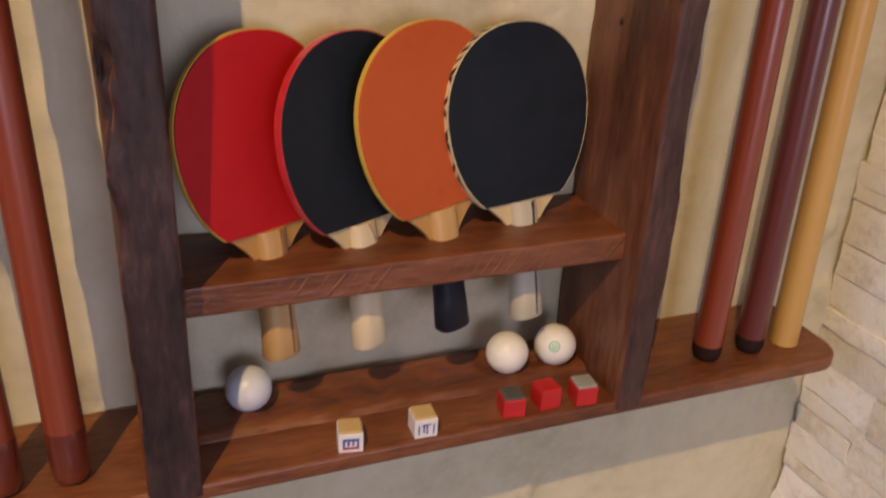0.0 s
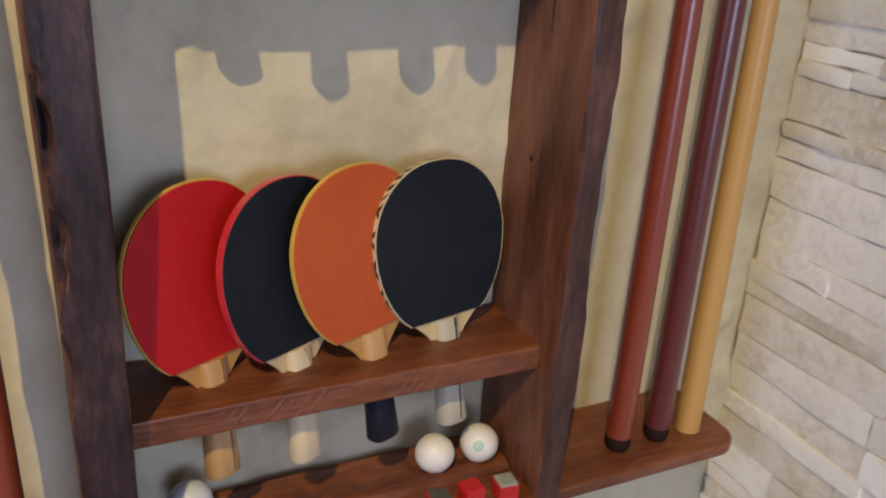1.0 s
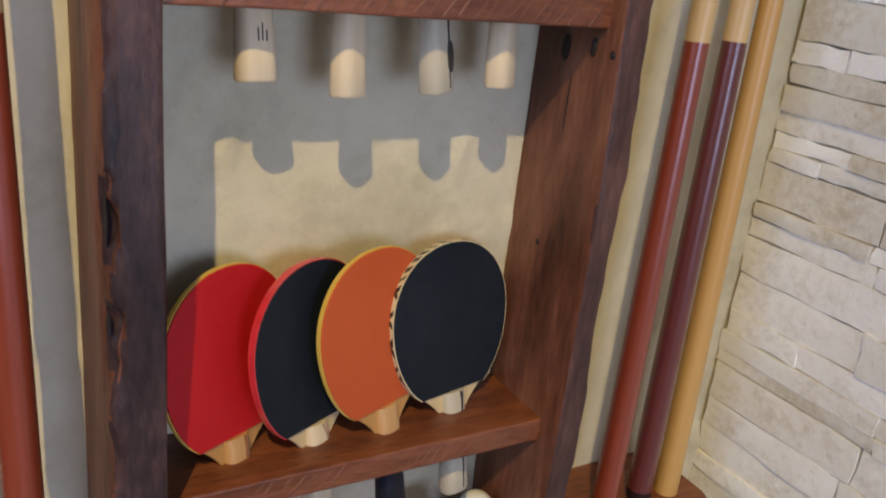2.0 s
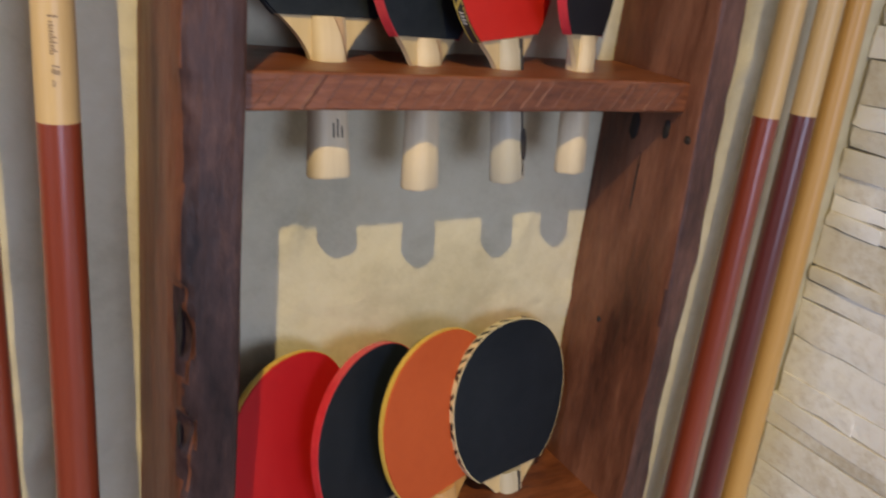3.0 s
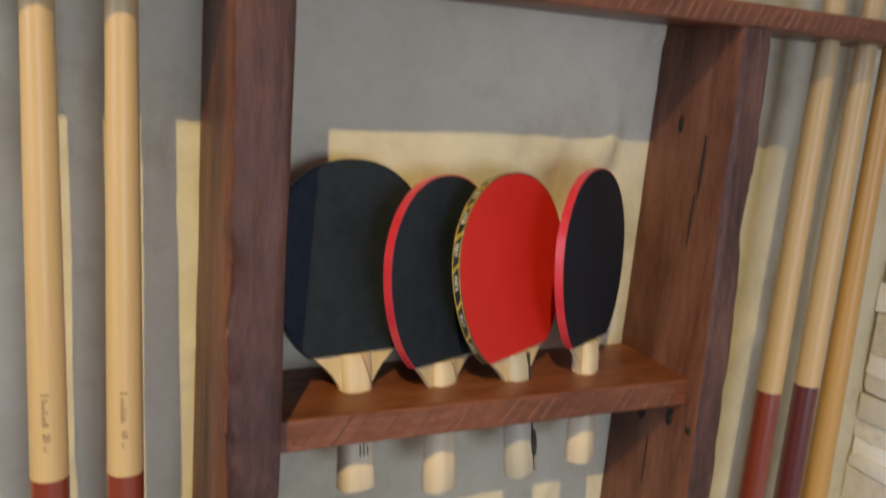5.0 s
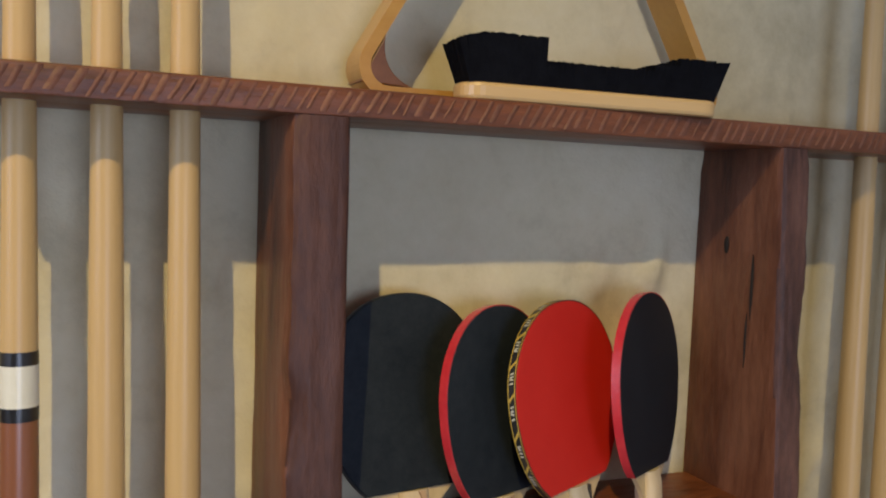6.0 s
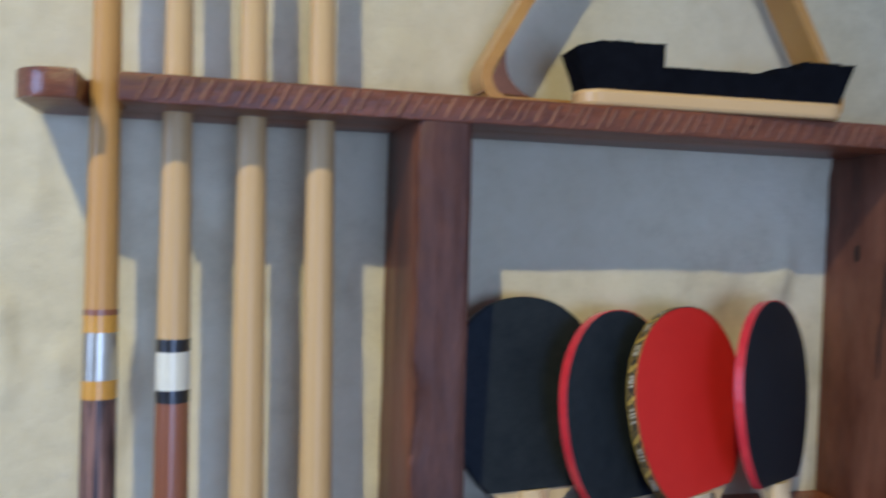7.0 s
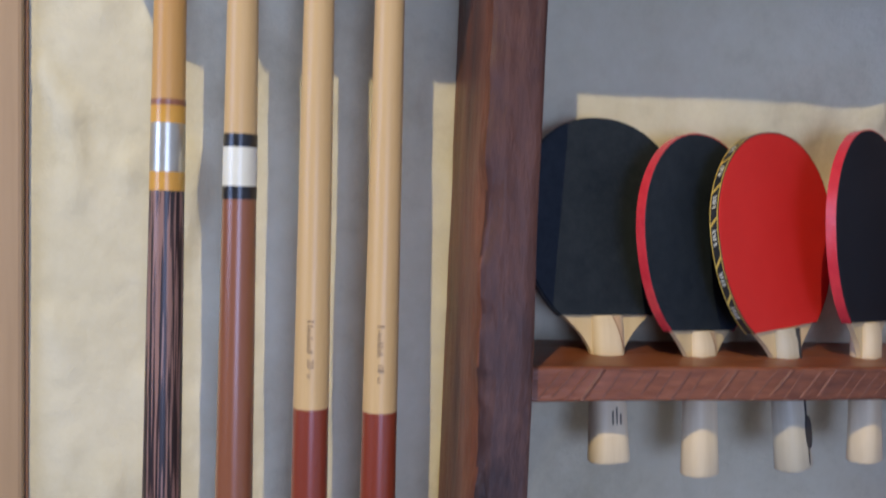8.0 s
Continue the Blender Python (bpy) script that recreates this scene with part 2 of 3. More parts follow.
GLASS.node_tree.nodes["Principled BSDF"].inputs["Transmission Weight"].default_value = 1.0
GLASS.node_tree.nodes["Principled BSDF"].inputs["Roughness"].default_value = 0.0

# ---- mesh helpers ----
def mesh_of(name, bm, mats, smooth=False):
    me = bpy.data.meshes.new(name)
    bmesh.ops.recalc_face_normals(bm, faces=bm.faces)
    bm.to_mesh(me)
    bm.free()
    for m in (mats if isinstance(mats, (list, tuple)) else [mats]):
        me.materials.append(m)
    if smooth:
        me.polygons.foreach_set("use_smooth", [True] * len(me.polygons))
        me.set_sharp_from_angle(angle=radians(42))
    return me


def part(name, bm, mats, parent=None, label="", smooth=False, at=None):
    ob = new(name, mesh_of(name, bm, mats, smooth))
    if parent is not None:
        ob.parent = parent
    if at is not None:
        ob.matrix_local = at
    if label:
        ob["label"] = label
    return ob


def thing(name, m, label, category, group="", kind=""):
    ob = new(name)
    ob.empty_display_size = 0.02
    ob.matrix_world = m
    return tagged(ob, label, category, group, kind)


def box(x0, x1, y0, y1, z0, z1, bevel=0.0, segments=2):
    bm = bmesh.new()
    bmesh.ops.create_cube(bm, size=1.0)
    for v in bm.verts:
        v.co = Vector(((x0 + x1) / 2 + v.co.x * (x1 - x0), (y0 + y1) / 2 + v.co.y * (y1 - y0), (z0 + z1) / 2 + v.co.z * (z1 - z0)))
    if bevel:
        bmesh.ops.bevel(bm, geom=list(bm.edges), offset=bevel, segments=segments, affect="EDGES", profile=0.5)
    return bm


def turned(profile, count=28):
    """A solid of revolution about z from (radius, z) pairs."""
    bm = bmesh.new()
    rings = []
    for r, z in profile:
        rings.append([bm.verts.new((r * math.cos(2 * math.pi * k / count), r * math.sin(2 * math.pi * k / count), z)) for k in range(count)])
    for a, b in zip(rings, rings[1:]):
        for k in range(count):
            bm.faces.new((a[k], a[(k + 1) % count], b[(k + 1) % count], b[k]))
    bm.faces.new(rings[0])
    bm.faces.new(rings[-1])
    return bm


def prism(outline, axis, lo, hi, bevel=0.0):
    """A closed outline of (u, v) pairs drawn out along an axis: 'y' gives (u, along, v), 'z' gives (u, v, along), 'x' gives (along, u, v)."""
    bm = bmesh.new()
    put = {"x": lambda u, v, w: (w, u, v), "y": lambda u, v, w: (u, w, v), "z": lambda u, v, w: (u, v, w)}[axis]
    a = [bm.verts.new(put(u, v, lo)) for u, v in outline]
    b = [bm.verts.new(put(u, v, hi)) for u, v in outline]
    n = len(outline)
    caps = [bm.faces.new(a), bm.faces.new(list(reversed(b)))]
    for k in range(n):
        bm.faces.new((a[k], b[k], b[(k + 1) % n], a[(k + 1) % n]))
    if bevel:
        edges = [e for f in caps for e in f.edges]
        bmesh.ops.recalc_face_normals(bm, faces=bm.faces)
        bmesh.ops.bevel(bm, geom=edges, offset=bevel, segments=2, affect="EDGES", profile=0.5)
    return bm


def rugged_board(size, cuts, bevel, amount, seed, along):
    """A board of solid, weathered wood with uneven edges; size is ((x0,x1),(y0,y1),(z0,z1))."""
    (x0, x1), (y0, y1), (z0, z1) = size
    bm = bmesh.new()
    bmesh.ops.create_cube(bm, size=1.0)
    long_edges = [e for e in bm.edges if abs((e.verts[0].co - e.verts[1].co)["xyz".index(along)]) > 0.5]
    bmesh.ops.subdivide_edges(bm, edges=long_edges, cuts=cuts, use_grid_fill=True)
    for v in bm.verts:
        v.co = Vector(((x0 + x1) / 2 + v.co.x * (x1 - x0), (y0 + y1) / 2 + v.co.y * (y1 - y0), (z0 + z1) / 2 + v.co.z * (z1 - z0)))
    sharp = [e for e in bm.edges if len(e.link_faces) == 2 and e.calc_face_angle() > 0.7]
    bmesh.ops.bevel(bm, geom=sharp, offset=bevel, segments=2, affect="EDGES", profile=0.5)
    for v in bm.verts:
        p = v.co * 14 + Vector((seed, seed * 2.3, 0))
        shift = noise.noise_vector(p) * amount + noise.noise_vector(v.co * 55 + Vector((seed, 0, 0))) * amount * 0.35
        shift["xyz".index(along)] *= 0.3
        v.co += shift
    return bm


# ---- room ----


def structure(name, bm, m, label, category):
    return tagged(part(name, bm, m), label, category, kind="structure")


def plaster_wall():
    """The trowelled wall behind the rack, with low relief."""
    bm = bmesh.new()
    nx, nz = 300, 300
    x0, x1, z0, z1 = -1.0, 0.80, 0.6, 2.4
    grid = []
    for j in range(nz + 1):
        row = []
        for i in range(nx + 1):
            x, z = x0 + (x1 - x0) * i / nx, z0 + (z1 - z0) * j / nz
            h = noise.noise(Vector((x * 7, z * 7, 3))) * 0.0028
            ridge = noise.noise(Vector((x * 34, z * 16, 9)))
            h += max(0.0, ridge - 0.12) * 0.022 * max(0.0, 0.40 + noise.noise(Vector((x * 3.1, z * 3.1, 17))))  + noise.noise(Vector((x * 70, z * 70, 1))) * 0.0007
            h += max(0.0, noise.noise(Vector((x * 52, z * 36, 21)))) * 0.0026 * max(0.0, 0.25 + noise.noise(Vector((x * 2.6 + 7, z * 2.6, 4))))
            if i in (0, nx) or j in (0, nz):
                h = 0
            row.append(bm.verts.new((x, WALL_Y - h, z)))
        grid.append(row)
    for j in range(nz):
        for i in range(nx):
            bm.faces.new((grid[j][i], grid[j][i + 1], grid[j + 1][i + 1], grid[j + 1][i]))
    for (a, b, c, d) in ((LEFT_X, -1.0, 0.0, ROOF_Z), (-1.0, 0.80, 0.0, 0.6), (-1.0, 0.80, 2.4, ROOF_Z)):
        bm.faces.new([bm.verts.new(p) for p in ((a, WALL_Y, c), (b, WALL_Y, c), (b, WALL_Y, d), (a, WALL_Y, d))])
    back = box(LEFT_X, 0.95, WALL_Y + 0.006, WALL_Y + 0.2, 0, ROOF_Z)
    me = bpy.data.meshes.new("core")
    back.to_mesh(me)
    back.free()
    bm.from_mesh(me)
    ob = structure("wall_north", bm, PLASTER, "cream trowelled plaster wall with rough patches", "wall")
    ob.data.polygons.foreach_set("use_smooth", [True] * len(ob.data.polygons))


plaster_wall()
structure("floor", box(LEFT_X - 0.2, 0.95, BACK_Y - 0.2, WALL_Y + 0.2, -0.1, 0.0), FLOOR, "plain brown tiled floor", "floor")
structure("ceiling", box(LEFT_X - 0.2, 0.95, BACK_Y - 0.2, WALL_Y + 0.2, ROOF_Z, ROOF_Z + 0.1), SMOOTH_PLASTER, "plain pale ceiling", "ceiling")


def joined_boxes(pieces):
    bm = bmesh.new()
    for p in pieces:
        piece = box(*p)
        me = bpy.data.meshes.new("piece")
        piece.to_mesh(me)
        piece.free()
        bm.from_mesh(me)
        bpy.data.meshes.remove(me)
    return bm


def window(name, m, x0, x1, z0, z1):
    """A framed pane in an opening; in its own space the room lies towards +y."""
    w = thing(name, m, "white framed window letting in daylight", "window", kind="structure")
    for a in ((x0, x1, z0, z0 + 0.05), (x0, x1, z1 - 0.05, z1), (x0, x0 + 0.05, z0 + 0.05, z1 - 0.05), (x1 - 0.05, x1, z0 + 0.05, z1 - 0.05)):
        part("window_frame", box(a[0], a[1], -0.17, -0.11, a[2], a[3], 0.004), WHITE_PAINT, w)
    pane = part("pane", box(x0 + 0.05, x1 - 0.05, -0.143, -0.137, z0 + 0.05, z1 - 0.05), GLASS, w)
    pane.visible_shadow = False


def outer_walls():
    (x0, x1), (z0, z1) = WINDOW_X, WINDOW_Z
    y0, y1 = BACK_Y - 0.2, BACK_Y
    structure("wall_south", joined_boxes(((LEFT_X - 0.2, x0, y0, y1, 0, ROOF_Z), (x1, 0.95, y0, y1, 0, ROOF_Z), (x0, x1, y0, y1, 0, z0), (x0, x1, y0, y1, z1, ROOF_Z))),
              SMOOTH_PLASTER, "plain pale plaster wall with a window opening", "wall")
    window("window_1", Matrix.Translation((0, BACK_Y, 0)), x0, x1, z0, z1)
    (u0, u1), (v0, v1) = SIDE_Y, SIDE_Z
    w0, w1 = LEFT_X - 0.2, LEFT_X
    structure("wall_west", joined_boxes(((w0, w1, BACK_Y, u0, 0, ROOF_Z), (w0, w1, u1, WALL_Y, 0, ROOF_Z), (w0, w1, u0, u1, 0, v0), (w0, w1, u0, u1, v1, ROOF_Z))),
              SMOOTH_PLASTER, "plain pale plaster wall with a window opening", "wall")
    window("window_2", Matrix.Translation((LEFT_X, 0, 0)) @ Matrix.Rotation(radians(-90), 4, "Z"), -u1, -u0, v0, v1)


outer_walls()

trim = thing("door_frame", Matrix.Translation((0, WALL_Y, 0)), "light oak door frame beside the plaster wall", "door frame", kind="structure")
part("casing", box(-0.455, -0.3695, -0.009, 0.0, 0.0, 2.1, 0.003), DOOR_WOOD, trim)
# a thin brown strip paints the shadow gap beside the casing
part("casing_bead", box(-0.3695, -0.3672, -0.003, 0.0, 0.0, 2.1, 0.0008), HANDLE_LINE, trim, "dark strip painted as the shadow gap")

bulb = thing("ceiling_lamp", Matrix.Translation((LAMP_AT.x, LAMP_AT.y, ROOF_Z)), "small warm ceiling lamp on a short stem", "lamp")
part("rose", turned([(0.0, -0.02), (0.05, -0.02), (0.055, 0.0)]), STEEL, bulb)
part("stem", turned([(0.006, -0.17), (0.006, -0.02)], 10), STEEL, bulb)
part("socket", turned([(0.03, -0.20), (0.03, -0.17), (0.008, -0.16)]), STEEL, bulb)

# ---- the rack ----
L0, L1, R0, R1 = -0.047, -0.005, 0.380, 0.412
POST_Y, TRAY_Y, BAR_Y = 0.5495, 0.552, 0.5735
TRAY_Z, S1_Z, S2_Z, BAR_Z = 1.062, 1.228, 1.651, 1.968
END_L, END_R = -0.313, 0.665
rack = thing("cue_rack", Matrix.Translation((0.19, WALL_Y, TRAY_Z)), "dark red rustic wooden cue and paddle rack on a plaster wall", "cue rack")
RACK = Matrix.Translation((0.19, WALL_Y, TRAY_Z)).inverted()


def rack_part(name, bm, m, label="", smooth=True, parent=None):
    ob = part(name, bm, m, parent if parent is not None else rack, label, smooth)
    if parent is None:
        ob.matrix_local = RACK
    return ob


def upright(x0, x1, seed, worn_left, depth, notches=()):
    """A weathered post: rings of points round its section, with grain relief, one worn front corner and a front that tapers back towards the top.
    notches are (height, half length, depth) bites out of the worn corner."""
    back = WALL_Y - 0.001
    zlo, zhi, rings_n, bevel = TRAY_Z - 0.009, BAR_Z, 300, 0.004
    section = [(x0, back + (POST_Y + bevel - back) * k / 12) for k in range(13)]
    section += [(x0 + bevel * 0.3, POST_Y + bevel * 0.3)]
    section += [(x0 + bevel + (x1 - x0 - 2 * bevel) * k / 14, POST_Y) for k in range(15)]
    section += [(x1 - bevel * 0.3, POST_Y + bevel * 0.3)]
    section += [(x1, POST_Y + bevel + (back - POST_Y - bevel) * k / 12) for k in range(13)]
    worn_x = x0 if worn_left else x1
    inward = 1 if worn_left else -1
    bm = bmesh.new()
    rings = []
    for j in range(rings_n + 1):
        z = zlo + (zhi - zlo) * j / rings_n
        taper = 0.046 * max(0.0, z - 1.45)
        wave = noise.noise(Vector((seed, z * 6, 0))) + 0.6 * noise.noise(Vector((seed, z * 23, 4))) + 0.12 * noise.noise(Vector((seed, z * 60, 9)))
        width = 0.016 + 0.006 * noise.noise(Vector((seed + 5, z * 9, 2)))
        ring = []
        for k, (x, y) in enumerate(section):
            front = max(0.0, min(1.0, (0.64 - y) / 0.03))
            grain = 0.0011 * noise.noise(Vector((x * 150, y * 150 + seed, z * 5))) + 0.0007 * noise.noise(Vector((x * 380, y * 380 + seed, z * 14)))
            bow = 0.0016 * noise.noise(Vector((seed * 2, z * 5, 1)))
            dx = bow + (grain if x < (x0 + x1) / 2 else -grain) * (1.0 if abs(y - POST_Y) > 0.002 else 0.3)
            dy = taper * front + (grain * 0.6 if abs(y - POST_Y) < 0.003 else 0.0)
            near = max(0.0, 1 - math.hypot((x - worn_x) / width, (y - POST_Y) / 0.026))
            if near > 0:
                cut = depth * max(0.0, 0.35 + wave) * near
                for zc, half, deep in notches:
                    jag = 1 + 0.5 * noise.noise(Vector((x * 70, z * 75, zc * 40)))
                    cut += deep * max(0.0, 1 - abs(z - zc) / (half * jag)) ** 0.7 * max(0.0, near - 0.35) * 1.6
                dx += inward * cut
                dy += cut * 0.8
            if k in (0, len(section) - 1):
                dx = dy = 0.0
            ring.append(bm.verts.new((x + dx, min(back, y + dy), z)))
        rings.append(ring)
    n = len(section)
    for p, q in zip(rings, rings[1:]):
        for k in range(n):
            bm.faces.new((p[k], p[(k + 1) % n], q[(k + 1) % n], q[k]))
    bm.faces.new(rings[0])
    bm.faces.new(rings[-1])
    return bm


post_l = rack_part("upright", upright(L0, L1, 2, True, 0.0065, ((1.482, 0.034, 0.010), (1.408, 0.022, 0.008), (1.376, 0.016, 0.005), (1.60, 0.030, 0.004), (1.30, 0.03, 0.004))), WOOD_UP, "weathered upright board with a split edge")
post_r = rack_part("upright", upright(R0, R1, 7, False, 0.0035, ((1.79, 0.05, 0.003), (1.33, 0.06, 0.003))), WOOD_UP, "weathered upright board with knots")


def slotted(x0, x1, y_front, slots, radius):
    """Outline in plan of a board with rounded front corners and open slots in its front edge."""
    pts = [(x0, WALL_Y - 0.001)]
    r = 0.03
    for k in range(7):
        a = math.pi + k * math.pi / 12
        pts.append((x0 + r + r * math.cos(a), y_front + r + r * math.sin(a)))
    for sx, depth in slots:
        pts.append((sx - radius, y_front))
        for k in range(9):
            a = math.pi - k * math.pi / 8
            pts.append((sx + radius * math.cos(a), depth + radius * math.sin(a)))
        pts.append((sx + radius, y_front))
    for k in range(7):
        a = -math.pi / 2 + k * math.pi / 12
        pts.append((x1 - r + r * math.cos(a), y_front + r + r * math.sin(a)))
    pts.append((x1, WALL_Y - 0.001))
    return pts


bar = rack_part("top_bar", prism(slotted(END_L, END_R, BAR_Y, [(-0.259, 0.618)], 0.0128), "z", BAR_Z, BAR_Z + 0.020, 0.002), [WOOD_ALONG, VARNISHED], "sawn board with holes for cues")
for f in bar.data.polygons:
    f.material_index = 1 if f.normal.x < -0.2 and f.center.x < END_L + 0.04 else 0


def saw_marks(x0, x1, y, z0, z1, slant, pitch, seed, proud, broad):
    """Low slanting ripples that the saw left across a board's front edge; each is a rounded ridge."""
    rng = random.Random(seed)
    bm = bmesh.new()
    x = x0 + 0.004
    while x < x1 - 0.016:
        step = pitch * rng.uniform(0.75, 1.3)
        if proud > 0.0008 and -0.288 < x < -0.240:
            x += 0.004
            continue
        w = step * broad * rng.uniform(0.7, 1.2)
        high = proud * rng.uniform(0.5, 1.2)
        zt, zb = z1 - rng.uniform(0.0012, 0.003), z0 + rng.uniform(0.0012, 0.004)
        lean = slant * (zt - zb) * rng.uniform(0.85, 1.15)
        rows = []
        for i in range(6):
            f = i / 5
            fade = math.sin(math.pi * min(1.0, 0.12 + f * 0.8)) ** 0.5
            c = x + lean * f + 0.0006 * noise.noise(Vector((x * 90, f * 3, seed)))
            z = zb + (zt - zb) * f
            rows.append([bm.verts.new((c + w * u, y + 0.0008 - (high * h * fade + 0.0008 * (h > 0)), z)) for u, h in ((0, 0), (0.2, 0.55), (0.45, 1.0), (0.75, 0.6), (1, 0))])
        for p, q in zip(rows, rows[1:]):
            for k in range(4):
                bm.faces.new((p[k], p[k + 1], q[k + 1], q[k]))
        x += step
    return bm


rack_part("saw_mark", saw_marks(END_L + 0.04, END_R - 0.04, BAR_Y, BAR_Z, BAR_Z + 0.020, 0.55, 0.0098, 4, 0.0009, 0.62), SAWN, "pale saw marks")["kind"] = "stuff"
for level, top, SHELF_Y in ((1, S1_Z, 0.577), (2, S2_Z, 0.577)):
    rack_part("shelf", rugged_board(((L1 - 0.001, R0 + 0.002), (SHELF_Y, WALL_Y - 0.001), (top - 0.026, top)), 30, 0.002, 0.0008, 20 + level, "x"), WOOD_ALONG, "sawn shelf holding bats by their handles", False)
    rack_part("saw_mark", saw_marks(L1 + 0.004, R0, SHELF_Y, top - 0.026, top, 0.75, 0.0125, 30 + level, 0.0005, 0.32), SAWN, "pale saw marks")["kind"] = "stuff"


def tray():
    rack_part("tray", prism(slotted(END_L, END_R, TRAY_Y, [], 0.01), "z", TRAY_Z - 0.016, TRAY_Z, 0.003), WOOD_ALONG, "thick tray board with rounded ends", False)
    bm = bmesh.new()
    nx, ny = 120, 10
    x0, x1 = L1 + 0.003, R0 - 0.003
    rows = []
    for i in range(nx + 1):
        x = x0 + (x1 - x0) * i / nx
        front = 0.606 + 0.0025 * noise.noise(Vector((x * 22, 0, 5)))
        back = 0.664 + 0.008 * noise.noise(Vector((x * 17, 3, 5))) + 0.003 * noise.noise(Vector((x * 60, 3, 5)))
        col = [bm.verts.new((x, front - 0.004, TRAY_Z - 0.002))]
        for j in range(ny + 1):
            y = front + (back - front) * j / ny
            z = TRAY_Z + 0.007 + 0.0012 * noise.noise(Vector((x * 40, y * 40, 2))) - (0.003 if j == 0 else 0)
            for c in (0.060, 0.115, 0.165, 0.215, 0.283, 0.333):
                d = math.hypot(x - c, y - 0.636) / 0.014
                if d < 1:
                    z -= 0.0035 * (1 - d * d)
            col.append(bm.verts.new((x, y, z)))
        col.append(bm.verts.new((x, back + 0.003, TRAY_Z - 0.002)))
        rows.append(col)
    for a, b in zip(rows, rows[1:]):
        for j in range(len(a) - 1):
            bm.faces.new((a[j], b[j], b[j + 1], a[j + 1]))
    bm.faces.new(rows[0])
    bm.faces.new(rows[-1])
    rack_part("ball_ledge", bm, WOOD_ALONG, "wavy-edged ledge with shallow ball hollows")


tray()


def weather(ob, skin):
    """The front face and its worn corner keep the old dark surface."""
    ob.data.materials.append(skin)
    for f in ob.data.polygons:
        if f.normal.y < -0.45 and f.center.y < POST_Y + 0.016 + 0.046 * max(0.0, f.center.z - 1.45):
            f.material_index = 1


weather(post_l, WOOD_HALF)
weather(post_r, WOOD_AGED)


def knot(x, y, z, rx, rz, m, parent=rack):
    bm = bmesh.new()
    bmesh.ops.create_icosphere(bm, subdivisions=2, radius=1.0)
    for v in bm.verts:
        v.co = Vector((v.co.x * 0.0014, v.co.y * rx, v.co.z * rz)) * (1 + 0.35 * noise.noise(v.co * 2 + Vector((x * 90, z * 50, 0))))
        v.co += Vector((x, y, z))
    rack_part("knot", bm, m)


for k in ((R0 - 0.001, 0.629, 1.406, 0.0025, 0.003), (R0 - 0.001, 0.592, 1.607, 0.004, 0.009), (R0, 0.566, 1.604, 0.004, 0.004),
          (R0 - 0.001, 0.632, 1.600, 0.006, 0.013), (R0 - 0.0005, 0.636, 1.880, 0.0035, 0.008), (R0, 0.601, 1.845, 0.0016, 0.030), (R0, 0.605, 1.795, 0.0014, 0.026), (R0, 0.618, 1.55, 0.0012, 0.030)):
    knot(*k, DARK)
# dark blobs paint the shade inside the worn corner's two hollows
for k in ((-0.0435, 0.562, 1.484, 0.006, 0.020), (-0.0440, 0.560, 1.405, 0.004, 0.010)):
    knot(*k, DARK)

# ---- table tennis bats ----
def bat_outline(steps=44, grow=0.0):
    """Half outlines of the rubber from its straight foot round the top, as (x, z) with z = 0 at the foot."""
    pts = []
    for k in range(steps + 1):
        u = k / steps
        a = -1.02 + u * (math.pi + 2.04)
        c, s = math.cos(a), math.sin(a)
        x = 0.0755 * math.copysign(abs(c) ** 0.92, c)
        z = 0.0815 + (0.0755 * s if s > 0 else 0.0815 / math.sin(1.02) * s)
        pts.append((x + grow * c, z + grow * s))
    return pts


def grip_mesh(z0, z1):
    """The flared handle between two heights above its end."""
    table = ((0.0, 0.0150, 0.0105), (0.002, 0.0165, 0.0120), (0.03, 0.0150, 0.0115), (0.07, 0.0138, 0.0110), (0.103, 0.0140, 0.0105), (0.1138, 0.0142, 0.0080))
    zs = sorted({z0, z1, *(t[0] for t in table if z0 < t[0] < z1)})
    count = 24
    bm = bmesh.new()
    rows = []
    for z in zs:
        hw = float(np.interp(z, [t[0] for t in table], [t[1] for t in table]))
        ht = float(np.interp(z, [t[0] for t in table], [t[2] for t in table]))
        ring = []
        for k in range(count):
            a = 2 * math.pi * k / count
            c, s = math.cos(a), math.sin(a)
            ring.append(bm.verts.new((hw * math.copysign(abs(c) ** 0.65, c), ht * math.copysign(abs(s) ** 0.8, s), z)))
        rows.append(ring)
    for a, b in zip(rows, rows[1:]):
        for k in range(count):
            bm.faces.new((a[k], a[(k + 1) % count], b[(k + 1) % count], b[k]))
    bm.faces.new(rows[0])
    bm.faces.new(rows[-1])
    return bm


